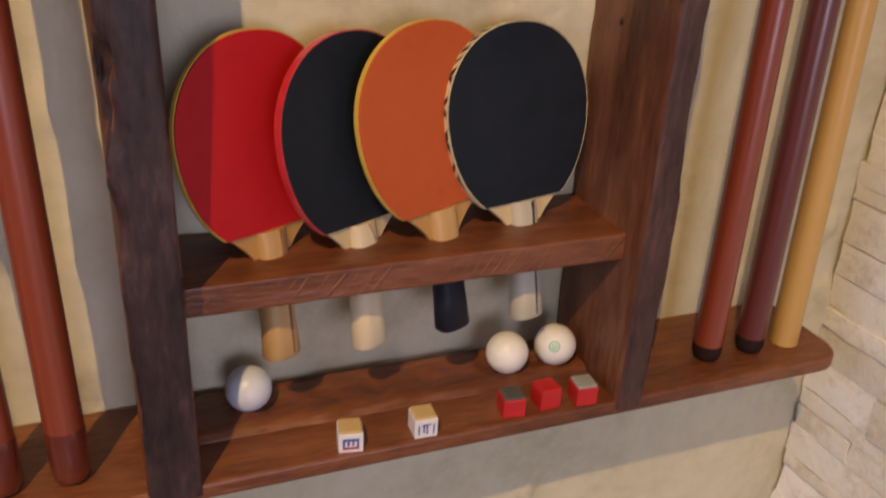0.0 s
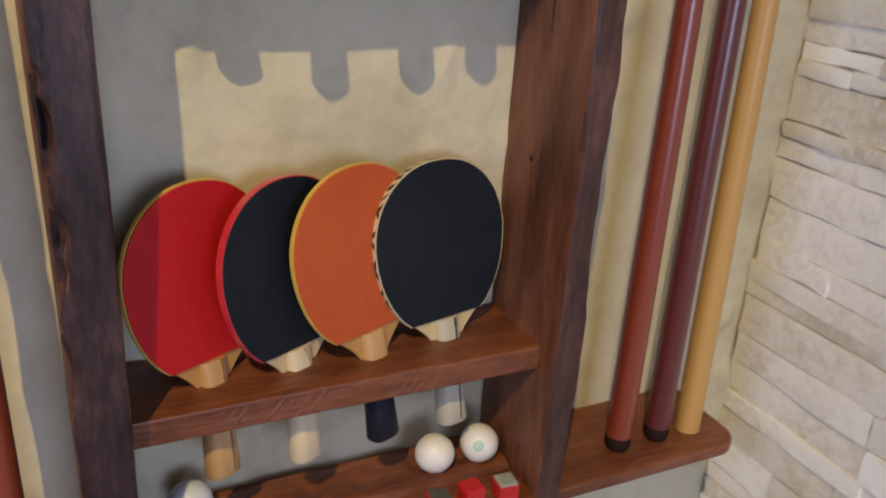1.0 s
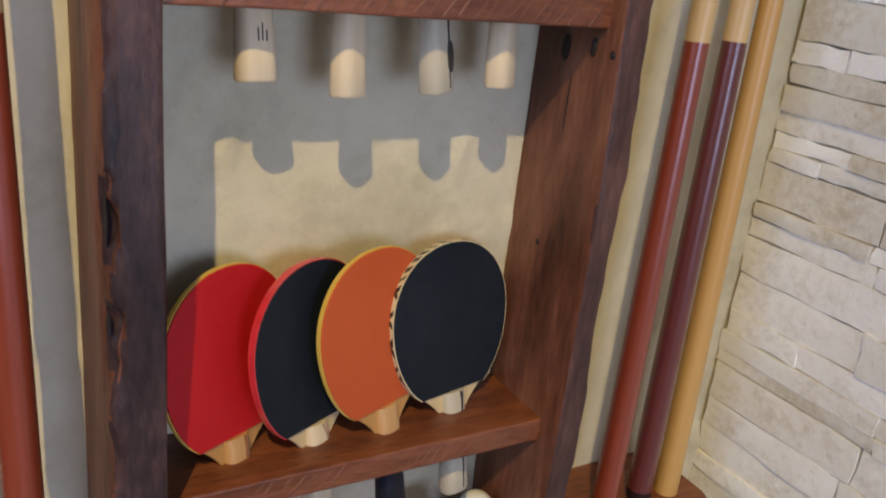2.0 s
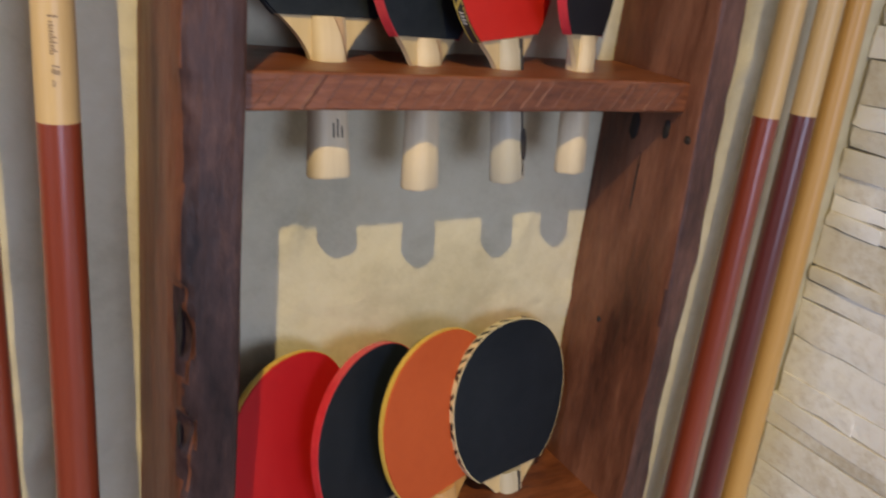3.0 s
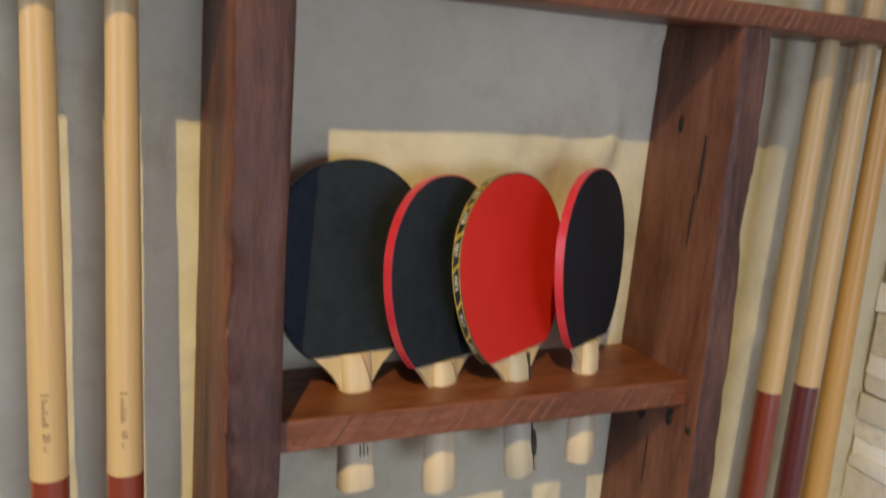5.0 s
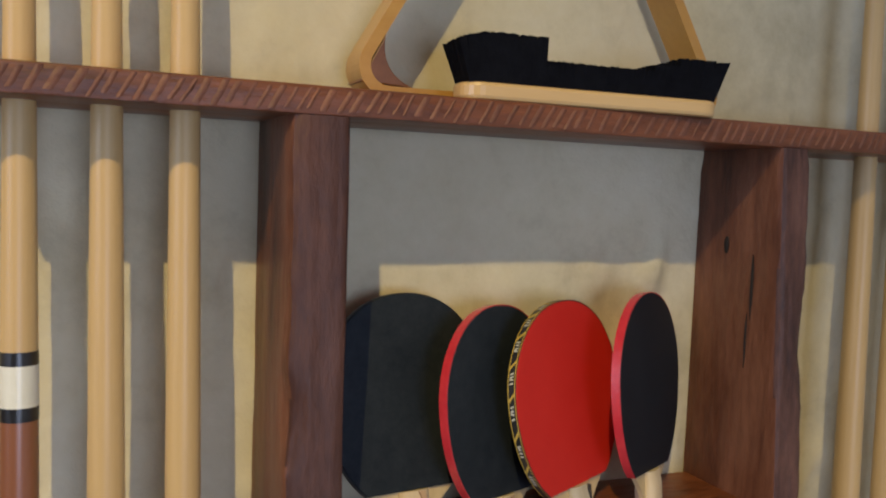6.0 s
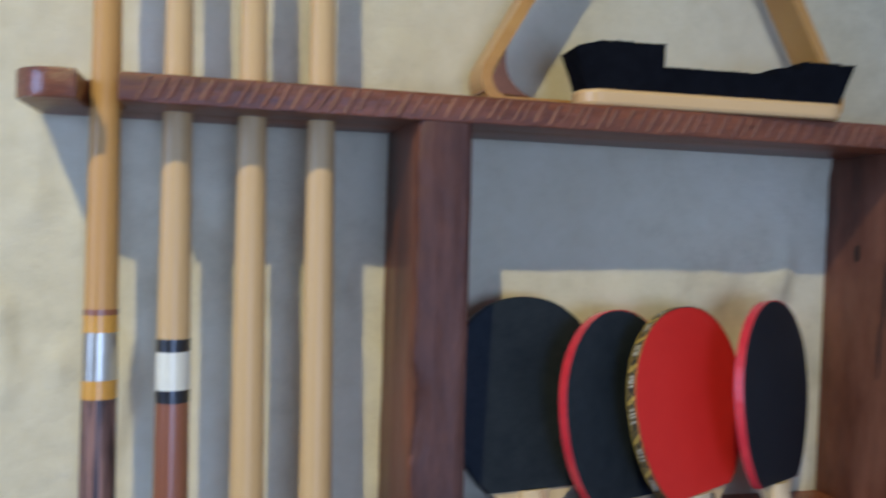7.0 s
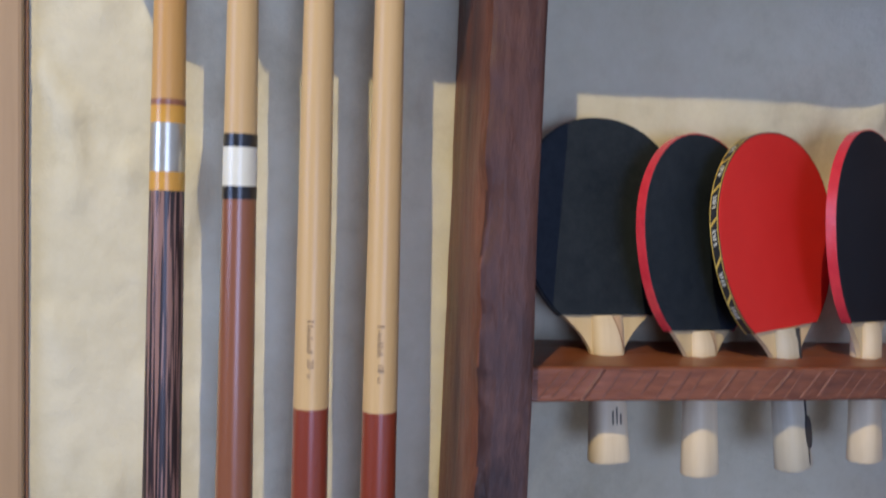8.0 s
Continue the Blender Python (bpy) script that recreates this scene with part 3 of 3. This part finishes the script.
def bat(name_label, at, yaw, lean, back, face, rear, edge, wood, grip, inlay=None, neck=None, wedge=False, group="bats on the shelves"):
    """A bat whose grip's end is at the point 'at'. yaw turns its face, lean tips it sideways, back tips it to the wall."""
    m = Matrix.Translation(at) @ Matrix.Rotation(radians(yaw), 4, "Z") @ Matrix.Rotation(radians(lean), 4, "Y") @ Matrix.Rotation(radians(-back), 4, "X")
    ob = thing("table_tennis_bat", m, name_label, "table tennis bat", group)
    foot = 0.114
    up = Matrix.Translation((0, 0, foot))
    ring = bat_outline()
    part("rubber_front", prism(ring, "y", -0.0043, -0.0021, 0.0005), face, ob, at=up)
    part("rubber_back", prism(ring, "y", 0.0021, 0.0043, 0.0005), rear, ob, at=up)
    left, right = [], []
    for k in range(9):
        left.append((0.0142 + 0.0250 * (1 - k / 8) ** 1.6, -0.032 * k / 8))
    blade = bat_outline(grow=-0.0005) + [(-x, z) for x, z in left] + [(x, z) for x, z in reversed(left)]
    part("blade", prism(blade, "y", -0.0021, 0.0021), wood, ob, at=up)
    part("handle", grip_mesh(0.0, 0.080 if neck else 0.1138), grip, ob, smooth=True)
    if neck:
        part("neck", grip_mesh(0.0802, 0.1138), neck, ob, "bare wooden neck", smooth=True)
    # the tape round the rim
    if edge:
        rim = bat_outline(96, 0.0008)
        half = 0.0038 if len(edge) > 1 or edge[0] is TAPE_RED else 0.0022
        bm = bmesh.new()
        f = [bm.verts.new((x, -half, z)) for x, z in rim]
        b = [bm.verts.new((x, half, z)) for x, z in rim]
        fi = [bm.verts.new((x * 0.97, -half, 0.0815 + (z - 0.0815) * 0.97)) for x, z in rim]
        bi = [bm.verts.new((x * 0.97, half, 0.0815 + (z - 0.0815) * 0.97)) for x, z in rim]
        for k in range(len(rim) - 1):
            bm.faces.new((f[k], f[k + 1], b[k + 1], b[k])).material_index = 0
            bm.faces.new((fi[k], fi[k + 1], f[k + 1], f[k]))
            bm.faces.new((b[k], b[k + 1], bi[k + 1], bi[k]))
        tape = part("edge_tape", bm, edge[0], ob, at=up)
        if len(edge) > 1:
            rng = random.Random(int(at[0] * 1000))
            ink, line = edge[1], edge[2]
            rim2 = bat_outline(300, 0.0011)

            def patch(bm, i0, i1, lo, hi, skew, tone):
                for j in range(i0, i1):
                    a0, b0, c0, d0 = (max(0, min(300, q)) for q in (j, j + 1, j + 1 + skew, j + skew))
                    bm.faces.new([bm.verts.new((rim2[q][0], v, rim2[q][1])) for q, v in ((a0, lo), (b0, lo), (c0, hi), (d0, hi))]).material_index = tone
            dash = bmesh.new()
            patch(dash, 0, 300, -0.0037, -0.0029, 0, 1)
            patch(dash, 0, 300, 0.0029, 0.0037, 0, 1)
            k = 4
            while k < 280:
                if edge[0] is TAPE_BLACK:
                    patch(dash, k, k + 2, -0.0029, 0.0029, 5, 1)
                    u = k + 8
                    for _ in range(rng.choice((3, 4, 4))):
                        patch(dash, u, u + 1, -0.0016, 0.0018, rng.choice((0, 1)), 0)
                        u += 2
                    k = u + rng.choice((3, 4))
                else:
                    n = rng.choice((3, 4, 5))
                    patch(dash, k, k + n, -0.0029, 0.0029, rng.choice((4, 5, -4)), 0)
                    k += n + rng.choice((4, 5, 7))
            part("printed_pattern", dash, [ink, line], tape, "slanting marks printed on the tape")
    if inlay:
        thin = 0.0011 if inlay is INK else 0.0020
        part("inlay", prism([(0.0040, 0.004), (0.0040 + thin, 0.004), (0.0040 + thin, 0.1135), (0.0040, 0.1135)], "y", -0.0122, -0.0090), inlay, ob, "thin inlaid line")
    if wedge:
        bm = bmesh.new()
        rows = []
        for k in range(6):
            z = 0.085 + 0.0283 * k / 5
            ht = float(np.interp(z, (0.07, 0.103, 0.1138), (0.0110, 0.0105, 0.0080))) + 0.0004
            c = 0.0105 - 0.0095 * k / 5
            rows.append([bm.verts.new((x, -ht * (1 - (abs(x) / 0.0141) ** 3.1) ** 0.4, z)) for x in (c, c + 0.0010, (c + 0.0145) / 2, 0.0134)])
        for p, q in zip(rows, rows[1:]):
            for k in range(3):
                bm.faces.new((p[k], p[k + 1], q[k + 1], q[k])).material_index = 0 if k == 0 else 1
        part("veneer_wedge", bm, [HANDLE_LINE, VENEER], ob, "pinkish veneer wedge with a dark edge")
    return ob


def rows_of_bats():
    bat("red rubber bat with amber handle slotted in the shelf", (0.073, 0.610, 1.136), 28, 1.7, 7.5, RED_RUBBER, BLACK_RUBBER, [TAPE_YELLOW], PLY_ORANGE, HANDLE_AMBER, HANDLE_LINE)
    bat("black rubber bat with red rim and pale handle", (0.151, 0.611, 1.133), 27, 1.2, 7.5, BLACK_RUBBER, RED_RUBBER, [TAPE_RED], PLY, HANDLE_PALE, wedge=True)
    bat("orange rubber bat with yellow rim and navy handle", (0.228, 0.606, 1.141), 20, -2.7, 9, ORANGE_RUBBER, BLACK_RUBBER, [TAPE_YELLOW], PLY_ORANGE, HANDLE_NAVY, None, HANDLE_AMBER)
    bat("black rubber bat with patterned cream rim", (0.306, 0.613, 1.136), 11.6, -1.4, 9.5, BLACK_RUBBER, RED_RUBBER, [TAPE_CREAM, TAPE_BLACK, TAPE_CREAM], PLY, HANDLE_GREY, INK)
    a = bat("worn black rubber bat with pale striped handle", (0.0744, 0.612, 1.568), 11.5, 1.0, 10.2, GREY_RUBBER, RED_RUBBER, [TAPE_BLACK], PLY, HANDLE_PALE, wedge=True)
    for u, h in ((-0.003, 0.010), (0.0005, 0.013), (0.004, 0.008)):
        part("maker_print", box(u, u + 0.0009, -0.0119, -0.010, 0.030, 0.030 + h), INK, a, "dark bar of print")
    bat("black rubber bat with red rim and pale handle", (0.1500, 0.610, 1.557), 28.5, 4.2, 7.2, GREY_RUBBER, RED_RUBBER, [TAPE_RED], PLY, HANDLE_PALE, wedge=True)
    c = bat("scarlet rubber bat with yellow and black printed rim", (0.2309, 0.609, 1.561), 25.3, -2.5, 8.3, SCARLET_RUBBER, BLACK_RUBBER, [TAPE_BLACK, TAPE_WHITE, TAPE_YELLOW], PLY, HANDLE_GREY, INK)
    part("printed_badge", prism([(0.0055 + 0.0035 * math.cos(k * math.pi / 8), 0.030 + 0.013 * math.sin(k * math.pi / 8)) for k in range(16)], "y", -0.0130, -0.0090), INK, c, "oval black badge")
    bat("black rubber bat with glossy red rim turned sideways", (0.2945, 0.610, 1.566), 34, 3.9, 5.2, BLACK_RUBBER, RED_RUBBER, [TAPE_RED], PLY, HANDLE_PALE)


rows_of_bats()

# ---- cues ----
def cue(label, foot, top, sections, group="cues in the rack", joint=0.0, weight=""):
    """A cue from its foot to a point on its axis near the top bar; sections are (name, z0, z1, material) above the foot."""
    foot, top = Vector(foot), Vector(top)
    axis = (top - foot).normalized()
    m = Matrix.Translation(foot) @ Vector((0, 0, 1)).rotation_difference(axis).to_matrix().to_4x4()
    ob = thing("pool_cue", m, label, "cue", group)

    def radius(z):
        return 0.0150 - 0.0097 * min(1.0, z / 1.42) ** 1.55
    for name, z0, z1, material in sections:
        proud = 0.0003 if "ring" in name else 0.0
        n = max(2, int((z1 - z0) / 0.05))
        prof = [(radius(z0 + (z1 - z0) * k / n) + proud, z0 + (z1 - z0) * k / n) for k in range(n + 1)]
        if name == "butt_cap" and z1 > 0.03:
            prof = [(0.0105, 0.0), (0.0138, 0.003), (0.0150, 0.010), (0.0154, 0.030), (0.0155, 0.042), (0.0153, 0.047), (0.0148, 0.050)]
        if name == "rubber_bumper":
            prof = [(0.0100, 0.0), (0.0128, 0.002)] + [(r, z) for r, z in prof if z > 0.004]
        part(name, turned(prof), material, ob, smooth=True)
    if weight:
        rng = random.Random(int(foot.x * 1000))
        bm = bmesh.new()
        z = joint + 0.064
        r = radius(joint + 0.05) + 0.0003
        first = True
        while z > joint + 0.041:
            h = 0.0009 if not first else 0.0012
            lo, hi = (-0.22, 0.20) if first else (-0.20, rng.choice((-0.02, -0.02, 0.02, 0.14)))
            ring = [bm.verts.new((r * math.cos(a), r * math.sin(a), zz)) for a, zz in ((lo - 1.70, z), (hi - 1.70, z), (hi - 1.70, z - h), (lo - 1.70, z - h))]
            bm.faces.new(ring)
            z -= h + (0.0022 if first else rng.uniform(0.0005, 0.0011))
            first = False
        part("maker_print", bm, FAINT_INK, ob, "small dark bars of print")
        for words, size, down in ((weight, 0.0066, 0.037), ("oz", 0.0042, 0.027)):
            text = bpy.data.curves.new("weight_print", "FONT")
            text.body, text.size, text.shear = words, size, 0.2
            text.materials.append(FAINT_INK)
            mark = new("weight_print", text)
            mark.parent = ob
            mark["label"] = "small dark printed weight"
            mark.matrix_local = Matrix(((0, 1, 0, -0.0036), (0, 0, -1, -r - 0.0002), (-1, 0, 0, joint + down), (0, 0, 0, 1)))
    return ob


def two_tone(butt, shaft, joint, cap=False):
    foot = [("butt_cap", 0.0, 0.050, BUTT_GLOSS), ("butt", 0.050, joint, butt)] if cap else [("rubber_bumper", 0.0, 0.018, RUB_DARK), ("butt", 0.018, joint, butt)]
    return foot + [ ("shaft", joint, 1.42, shaft), ("ferrule", 1.42, 1.436, RING_WHITE), ("tip", 1.436, 1.444, PRINT_BLUE)]


FOOT_Z = TRAY_Z + 0.0005
cue("striped dark cue with steel and orange rings", (-0.258, 0.590, FOOT_Z), (-0.259, 0.618, 1.98),
    [("rubber_bumper", 0.0, 0.018, RUB_DARK), ("butt", 0.018, 0.704, CUE_ZEBRA), ("ring", 0.704, 0.717, RING_GOLD), ("steel_ring", 0.717, 0.750, RING_STEEL),
     ("ring", 0.750, 0.762, RING_GOLD), ("fine_ring", 0.762, 0.766, CUE_BROWN), ("shaft", 0.766, 1.42, CUE_GOLD), ("ferrule", 1.42, 1.436, RING_WHITE), ("tip", 1.436, 1.444, PRINT_BLUE)])
cue("brown cue with black and ivory rings", (-0.207, 0.592, FOOT_Z), (-0.211, 0.620, 1.98),
    [("rubber_bumper", 0.0, 0.018, RUB_DARK), ("butt", 0.018, 0.700, CUE_BROWN), ("black_ring", 0.700, 0.709, RING_BLACK), ("ivory_ring", 0.709, 0.736, RING_WHITE),
     ("black_ring", 0.736, 0.745, RING_BLACK), ("shaft", 0.745, 1.42, CUE_PALE), ("ferrule", 1.42, 1.436, RING_WHITE), ("tip", 1.436, 1.444, PRINT_BLUE)])
cue("pale ash cue with red stained butt", (-0.152, 0.593, FOOT_Z), (-0.159, 0.620, 1.98), two_tone(CUE_RED, CUE_PALE, 0.552, True), joint=0.552, weight="20")
cue("pale ash cue with red stained butt", (-0.102, 0.593, FOOT_Z), (-0.109, 0.620, 1.98), two_tone(CUE_RED, CUE_PALE, 0.549, True), joint=0.549, weight="18")
cue("pale cue with red stained butt", (0.513, 0.594, FOOT_Z), (0.527, 0.618, 1.98), two_tone(CUE_RED, CUE_PALE, 0.552))
cue("pale cue with wine stained butt", (0.568, 0.594, FOOT_Z), (0.579, 0.618, 1.98), two_tone(CUE_WINE, CUE_PALE, 0.554))
cue("plain golden maple cue", (0.617, 0.596, FOOT_Z), (0.618, 0.618, 1.98),
    [("butt_cap", 0.0, 0.004, CUE_GOLD), ("shaft", 0.004, 1.42, CUE_GOLD), ("ferrule", 1.42, 1.436, RING_WHITE), ("tip", 1.436, 1.444, PRINT_BLUE)])

# ---- balls, chalk ----
def ball(label, x, y, m, logo=False):
    bm = bmesh.new()
    bmesh.ops.create_uvsphere(bm, u_segments=40, v_segments=24, radius=0.021)
    z = TRAY_Z + 0.0045 + 0.0205
    ob = tagged(part("table_tennis_ball", bm, m, smooth=True), label, "ball", "balls on the ledge")
    ob.matrix_world = Matrix.Translation((x, y, z))
    if logo:
        bm = bmesh.new()
        aim = Vector((-0.47, -0.78, 0.42)).normalized()
        side = aim.cross(Vector((0, 0, 1))).normalized()
        up = side.cross(aim)
        for r0, r1 in ((0.0042, 0.0058), (0.0014, 0.0028)):
            n = 24
            for k in range(n):
                a0, a1 = 2 * math.pi * k / n, 2 * math.pi * (k + 1) / n
                q = []
                for r, a in ((r0, a0), (r1, a0), (r1, a1), (r0, a1)):
                    q.append(bm.verts.new((aim * 0.021 + side * r * math.cos(a) + up * r * math.sin(a)).normalized() * 0.0211))
                bm.faces.new(q)
        part("printed_mark", bm, LOGO_GREEN, ob, "round green printed mark")


ball("pale blue-grey ball on the wooden ledge", 0.047, 0.640, BALL_GREY)
ball("plain white table tennis ball on the ledge", 0.297, 0.627, BALL_WHITE)
ball("white table tennis ball with round green mark", 0.350, 0.627, BALL_WHITE, True)


def chalk(label, x, y, turn, wrap, top, prints=None):
    s = 0.0107
    ob = thing("chalk_cube", pose(x, y, TRAY_Z, 0, 0, turn), label, "chalk", "chalk cubes on the tray")
    part("wrapper", box(-s, s, -s, s, 0.0, 0.0192, 0.0008), wrap, ob)
    bm = box(-s + 0.0008, s - 0.0008, -s + 0.0008, s - 0.0008, 0.0185, 0.0215, 0.0012)
    part("chalk_top", bm, top, ob, "worn chalk top")
    for k, (u0, u1, v0, v1, m) in enumerate(prints or ()):
        part("printed_mark", box(u0, u1, -s - 0.0003, -s + 0.0005, v0, v1), m, ob, "small printed mark")


US = ((-0.007, 0.007, 0.012, 0.0145, PRINT_BLUE), (-0.007, -0.005, 0.006, 0.012, PRINT_BLUE), (-0.003, -0.001, 0.007, 0.012, PRINT_BLUE), (0.001, 0.003, 0.007, 0.012, PRINT_BLUE),
      (0.005, 0.007, 0.006, 0.012, PRINT_BLUE), (-0.007, 0.007, 0.0035, 0.006, PRINT_RED))
BL = ((-0.0075, -0.0062, 0.004, 0.014, PRINT_BLUE), (-0.004, 0.004, 0.013, 0.0145, PRINT_BLUE), (-0.003, -0.0015, 0.006, 0.013, PRINT_BLUE), (0.0, 0.0015, 0.004, 0.013, PRINT_BLUE), (0.0062, 0.0075, 0.004, 0.014, PRINT_BLUE))
chalk("tan chalk cube in white printed paper", 0.121, 0.566, -10, PAPER_WHITE, CHALK_TAN, US)
chalk("tan chalk cube in white paper with blue print", 0.188, 0.566, -2, PAPER_WHITE, CHALK_TAN, BL)
chalk("dark worn chalk cube in red paper", 0.276, 0.569, -6, PAPER_RED, CHALK_DARK)
chalk("red chalk cube in red paper", 0.313, 0.571, 4, PAPER_RED, PAPER_RED)
chalk("grey-green chalk cube in red paper", 0.350, 0.566, -4, PAPER_RED, CHALK_GREY)

# ---- things on the top bar ----
def triangle():
    top = BAR_Z + 0.020
    ob = thing("ball_triangle", pose(0.184, 0.646, top + 0.001, 0, 0, 0), "varnished wooden ball triangle standing on the top bar", "ball triangle")
    side, r, t = 0.370, 0.024, 0.009

    def outline(inset):
        s = side / 2 - inset * math.sqrt(3)
        h0, rr = inset, max(0.006, r - inset)
        corners = [(-s, h0, 210), (s, h0, 330), (0, h0 + s * math.sqrt(3), 90)]
        pts = []
        for cx, cz, mid in corners:
            d = 2 * rr
            px, pz = cx - d * math.cos(radians(mid)), cz - d * math.sin(radians(mid))
            for k in range(13):
                a = radians(mid - 60 + 10 * k)
                pts.append((px + rr * math.cos(a), pz + rr * math.sin(a)))
        return pts
    outer, inner = outline(0), outline(t)
    n = len(outer)
    for first in (6, 19, 32):
        order = [(first + k) % n for k in range(14)]
        bm = bmesh.new()
        ring = [[bm.verts.new((pts[k][0], y, pts[k][1])) for k in order] for pts, y in ((outer, -0.018), (outer, 0.018), (inner, 0.018), (inner, -0.018))]
        for a in range(4):
            p, q = ring[a], ring[(a + 1) % 4]
            for k in range(13):
                bm.faces.new((p[k], p[k + 1], q[k + 1], q[k]))
        bm.faces.new([c[0] for c in ring][::-1])
        bm.faces.new([c[-1] for c in ring])
        part("side", bm, TRIANGLE_WOOD, ob)
    s = side / 2 - t * math.sqrt(3)
    reach = 0.046
    for cx, cz, mid in ((-s, t, 30), (s, t, 150), (0, t + s * math.sqrt(3), 270)):
        ends = [Vector((cx + reach * math.cos(radians(mid + d)), cz + reach * math.sin(radians(mid + d)))) for d in (-30, 30)]
        core = Vector((cx + 0.020 * math.cos(radians(mid)), cz + 0.020 * math.sin(radians(mid))))
        curve = [ends[0] * (1 - f) ** 2 + core * 2 * f * (1 - f) + ends[1] * f * f for f in (k / 8 for k in range(9))]
        pts = [(cx + 0.004 * math.cos(radians(mid)), cz + 0.004 * math.sin(radians(mid)))] + [(v.x, v.y) for v in curve]
        part("corner_block", prism(pts, "y", -0.0172, 0.0172, 0.001), CORNER_BROWN, ob, "dark brown inner corner block")


def brush():
    top = BAR_Z + 0.020
    ob = thing("table_brush", pose(0.194, 0.590, top, 0, 0, -3), "table brush with black bristles and pale wooden back", "brush")
    pts = []
    hl, hw, r = 0.112, 0.019, 0.016
    for cx, cy, a0 in ((hl - r, -hw + r, -90), (hl - r, hw - r, 0), (-hl + r, hw - r, 90), (-hl + r, -hw + r, 180)):
        for k in range(7):
            a = radians(a0 + 15 * k)
            pts.append((cx + r * math.cos(a), cy + r * math.sin(a)))
    part("wooden_back", prism(pts, "z", 0.0, 0.013, 0.003), BRUSH_WOOD, ob)
    rng = random.Random(5)
    bm = bmesh.new()
    for i in range(200):
        u = -0.106 + 0.212 * i / 199
        for j in range(9):
            v = -0.0135 + 0.027 * j / 8
            e = u / 0.106
            h = 0.019 if -0.046 < u < 0.048 else (0.036 - 14 * max(0.0, -0.085 - u) ** 2 if u < 0 else (0.0245 if u < 0.070 else 0.031))
            h += rng.uniform(-0.0008, 0.0008)
            dx, dy = math.copysign(abs(e) ** 4, e) * 0.011 + rng.uniform(-0.0006, 0.0006), v * 0.25 + rng.uniform(-0.0006, 0.0006)
            w = 0.0011
            a = [bm.verts.new((u + p, v + q, 0.0125)) for p, q in ((-w, -w), (w, -w), (w, w), (-w, w))]
            b = [bm.verts.new((u + dx + p * 0.8, v + dy + q * 0.8, 0.013 + h)) for p, q in ((-w, -w), (w, -w), (w, w), (-w, w))]
            for k in range(4):
                bm.faces.new((a[k], a[(k + 1) % 4], b[(k + 1) % 4], b[k]))
            bm.faces.new(b)
    tagged(part("bristles", bm, BRISTLE, ob, "tufts of black bristle"), kind="stuff")


triangle()
brush()

# ---- the stone wall ----
east = structure("wall_east", box(STONE_X, 0.95, BACK_Y, WALL_Y + 0.0, 0.0, ROOF_Z), MORTAR, "cream ledger stone wall of stacked pieces", "wall")


def stone_mesh(length, height, depth, seed):
    """One split stone: its face looks to -x, its length lies along y."""
    rng = random.Random(seed)
    ny, nz = 5, 2
    verts, faces = [], []
    for i in range(ny + 1):
        for j in range(nz + 1):
            y, z = -length / 2 + length * i / ny, -height / 2 + height * j / nz
            edge = i in (0, ny) or j in (0, nz)
            x = -depth + rng.uniform(-0.0014, 0.0014) + (0.0018 if edge else 0)
            verts.append((x, y + (rng.uniform(-0.002, 0.002) if i in (0, ny) else 0), z + (rng.uniform(-0.0016, 0.0016) if j in (0, nz) else 0)))
    for i in range(ny):
        for j in range(nz):
            a = i * (nz + 1) + j
            faces.append((a, a + 1, a + nz + 2, a + nz + 1))
    rim = [i * (nz + 1) for i in range(ny + 1)] + [ny * (nz + 1) + j for j in range(1, nz + 1)]
    rim += [i * (nz + 1) + nz for i in range(ny - 1, -1, -1)] + [j for j in range(nz - 1, 0, -1)]
    base = len(verts)
    for k in rim:
        verts.append((0.0, verts[k][1], verts[k][2]))
    for k in range(len(rim)):
        n = (k + 1) % len(rim)
        faces.append((rim[k], rim[n], base + n, base + k))
    me = bpy.data.meshes.new("stone")
    me.from_pydata(verts, [], faces)
    me.materials.append(STONE)
    me.polygons.foreach_set("use_smooth", [True] * len(me.polygons))
    me.set_sharp_from_angle(angle=radians(48))
    return me


def stones():
    rng = random.Random(11)
    z = 0.62
    joined = bmesh.new()
    made = 0
    while z < 2.45:
        h = rng.choice((0.020, 0.026, 0.032, 0.038, 0.044, 0.052))
        y = WALL_Y - rng.uniform(0.0, 0.006)
        while y > -0.9:
            length = rng.uniform(0.07, 0.24)
            depth = rng.uniform(0.0105, 0.0165)
            me = stone_mesh(length - 0.0012, h - 0.0016, depth, rng.random())
            place = Vector((STONE_X, y - length / 2, z + h / 2))
            if y > 0.05 and 0.78 < z < 2.15 and made < 300:
                ob = new("stone", me)
                ob.parent = east
                ob.location = place
                made += 1
            else:
                me.transform(Matrix.Translation(place))
                joined.from_mesh(me)
                bpy.data.meshes.remove(me)
            y -= length
        z += h
    tagged(part("far_stones", joined, STONE, east), kind="stuff")


stones()
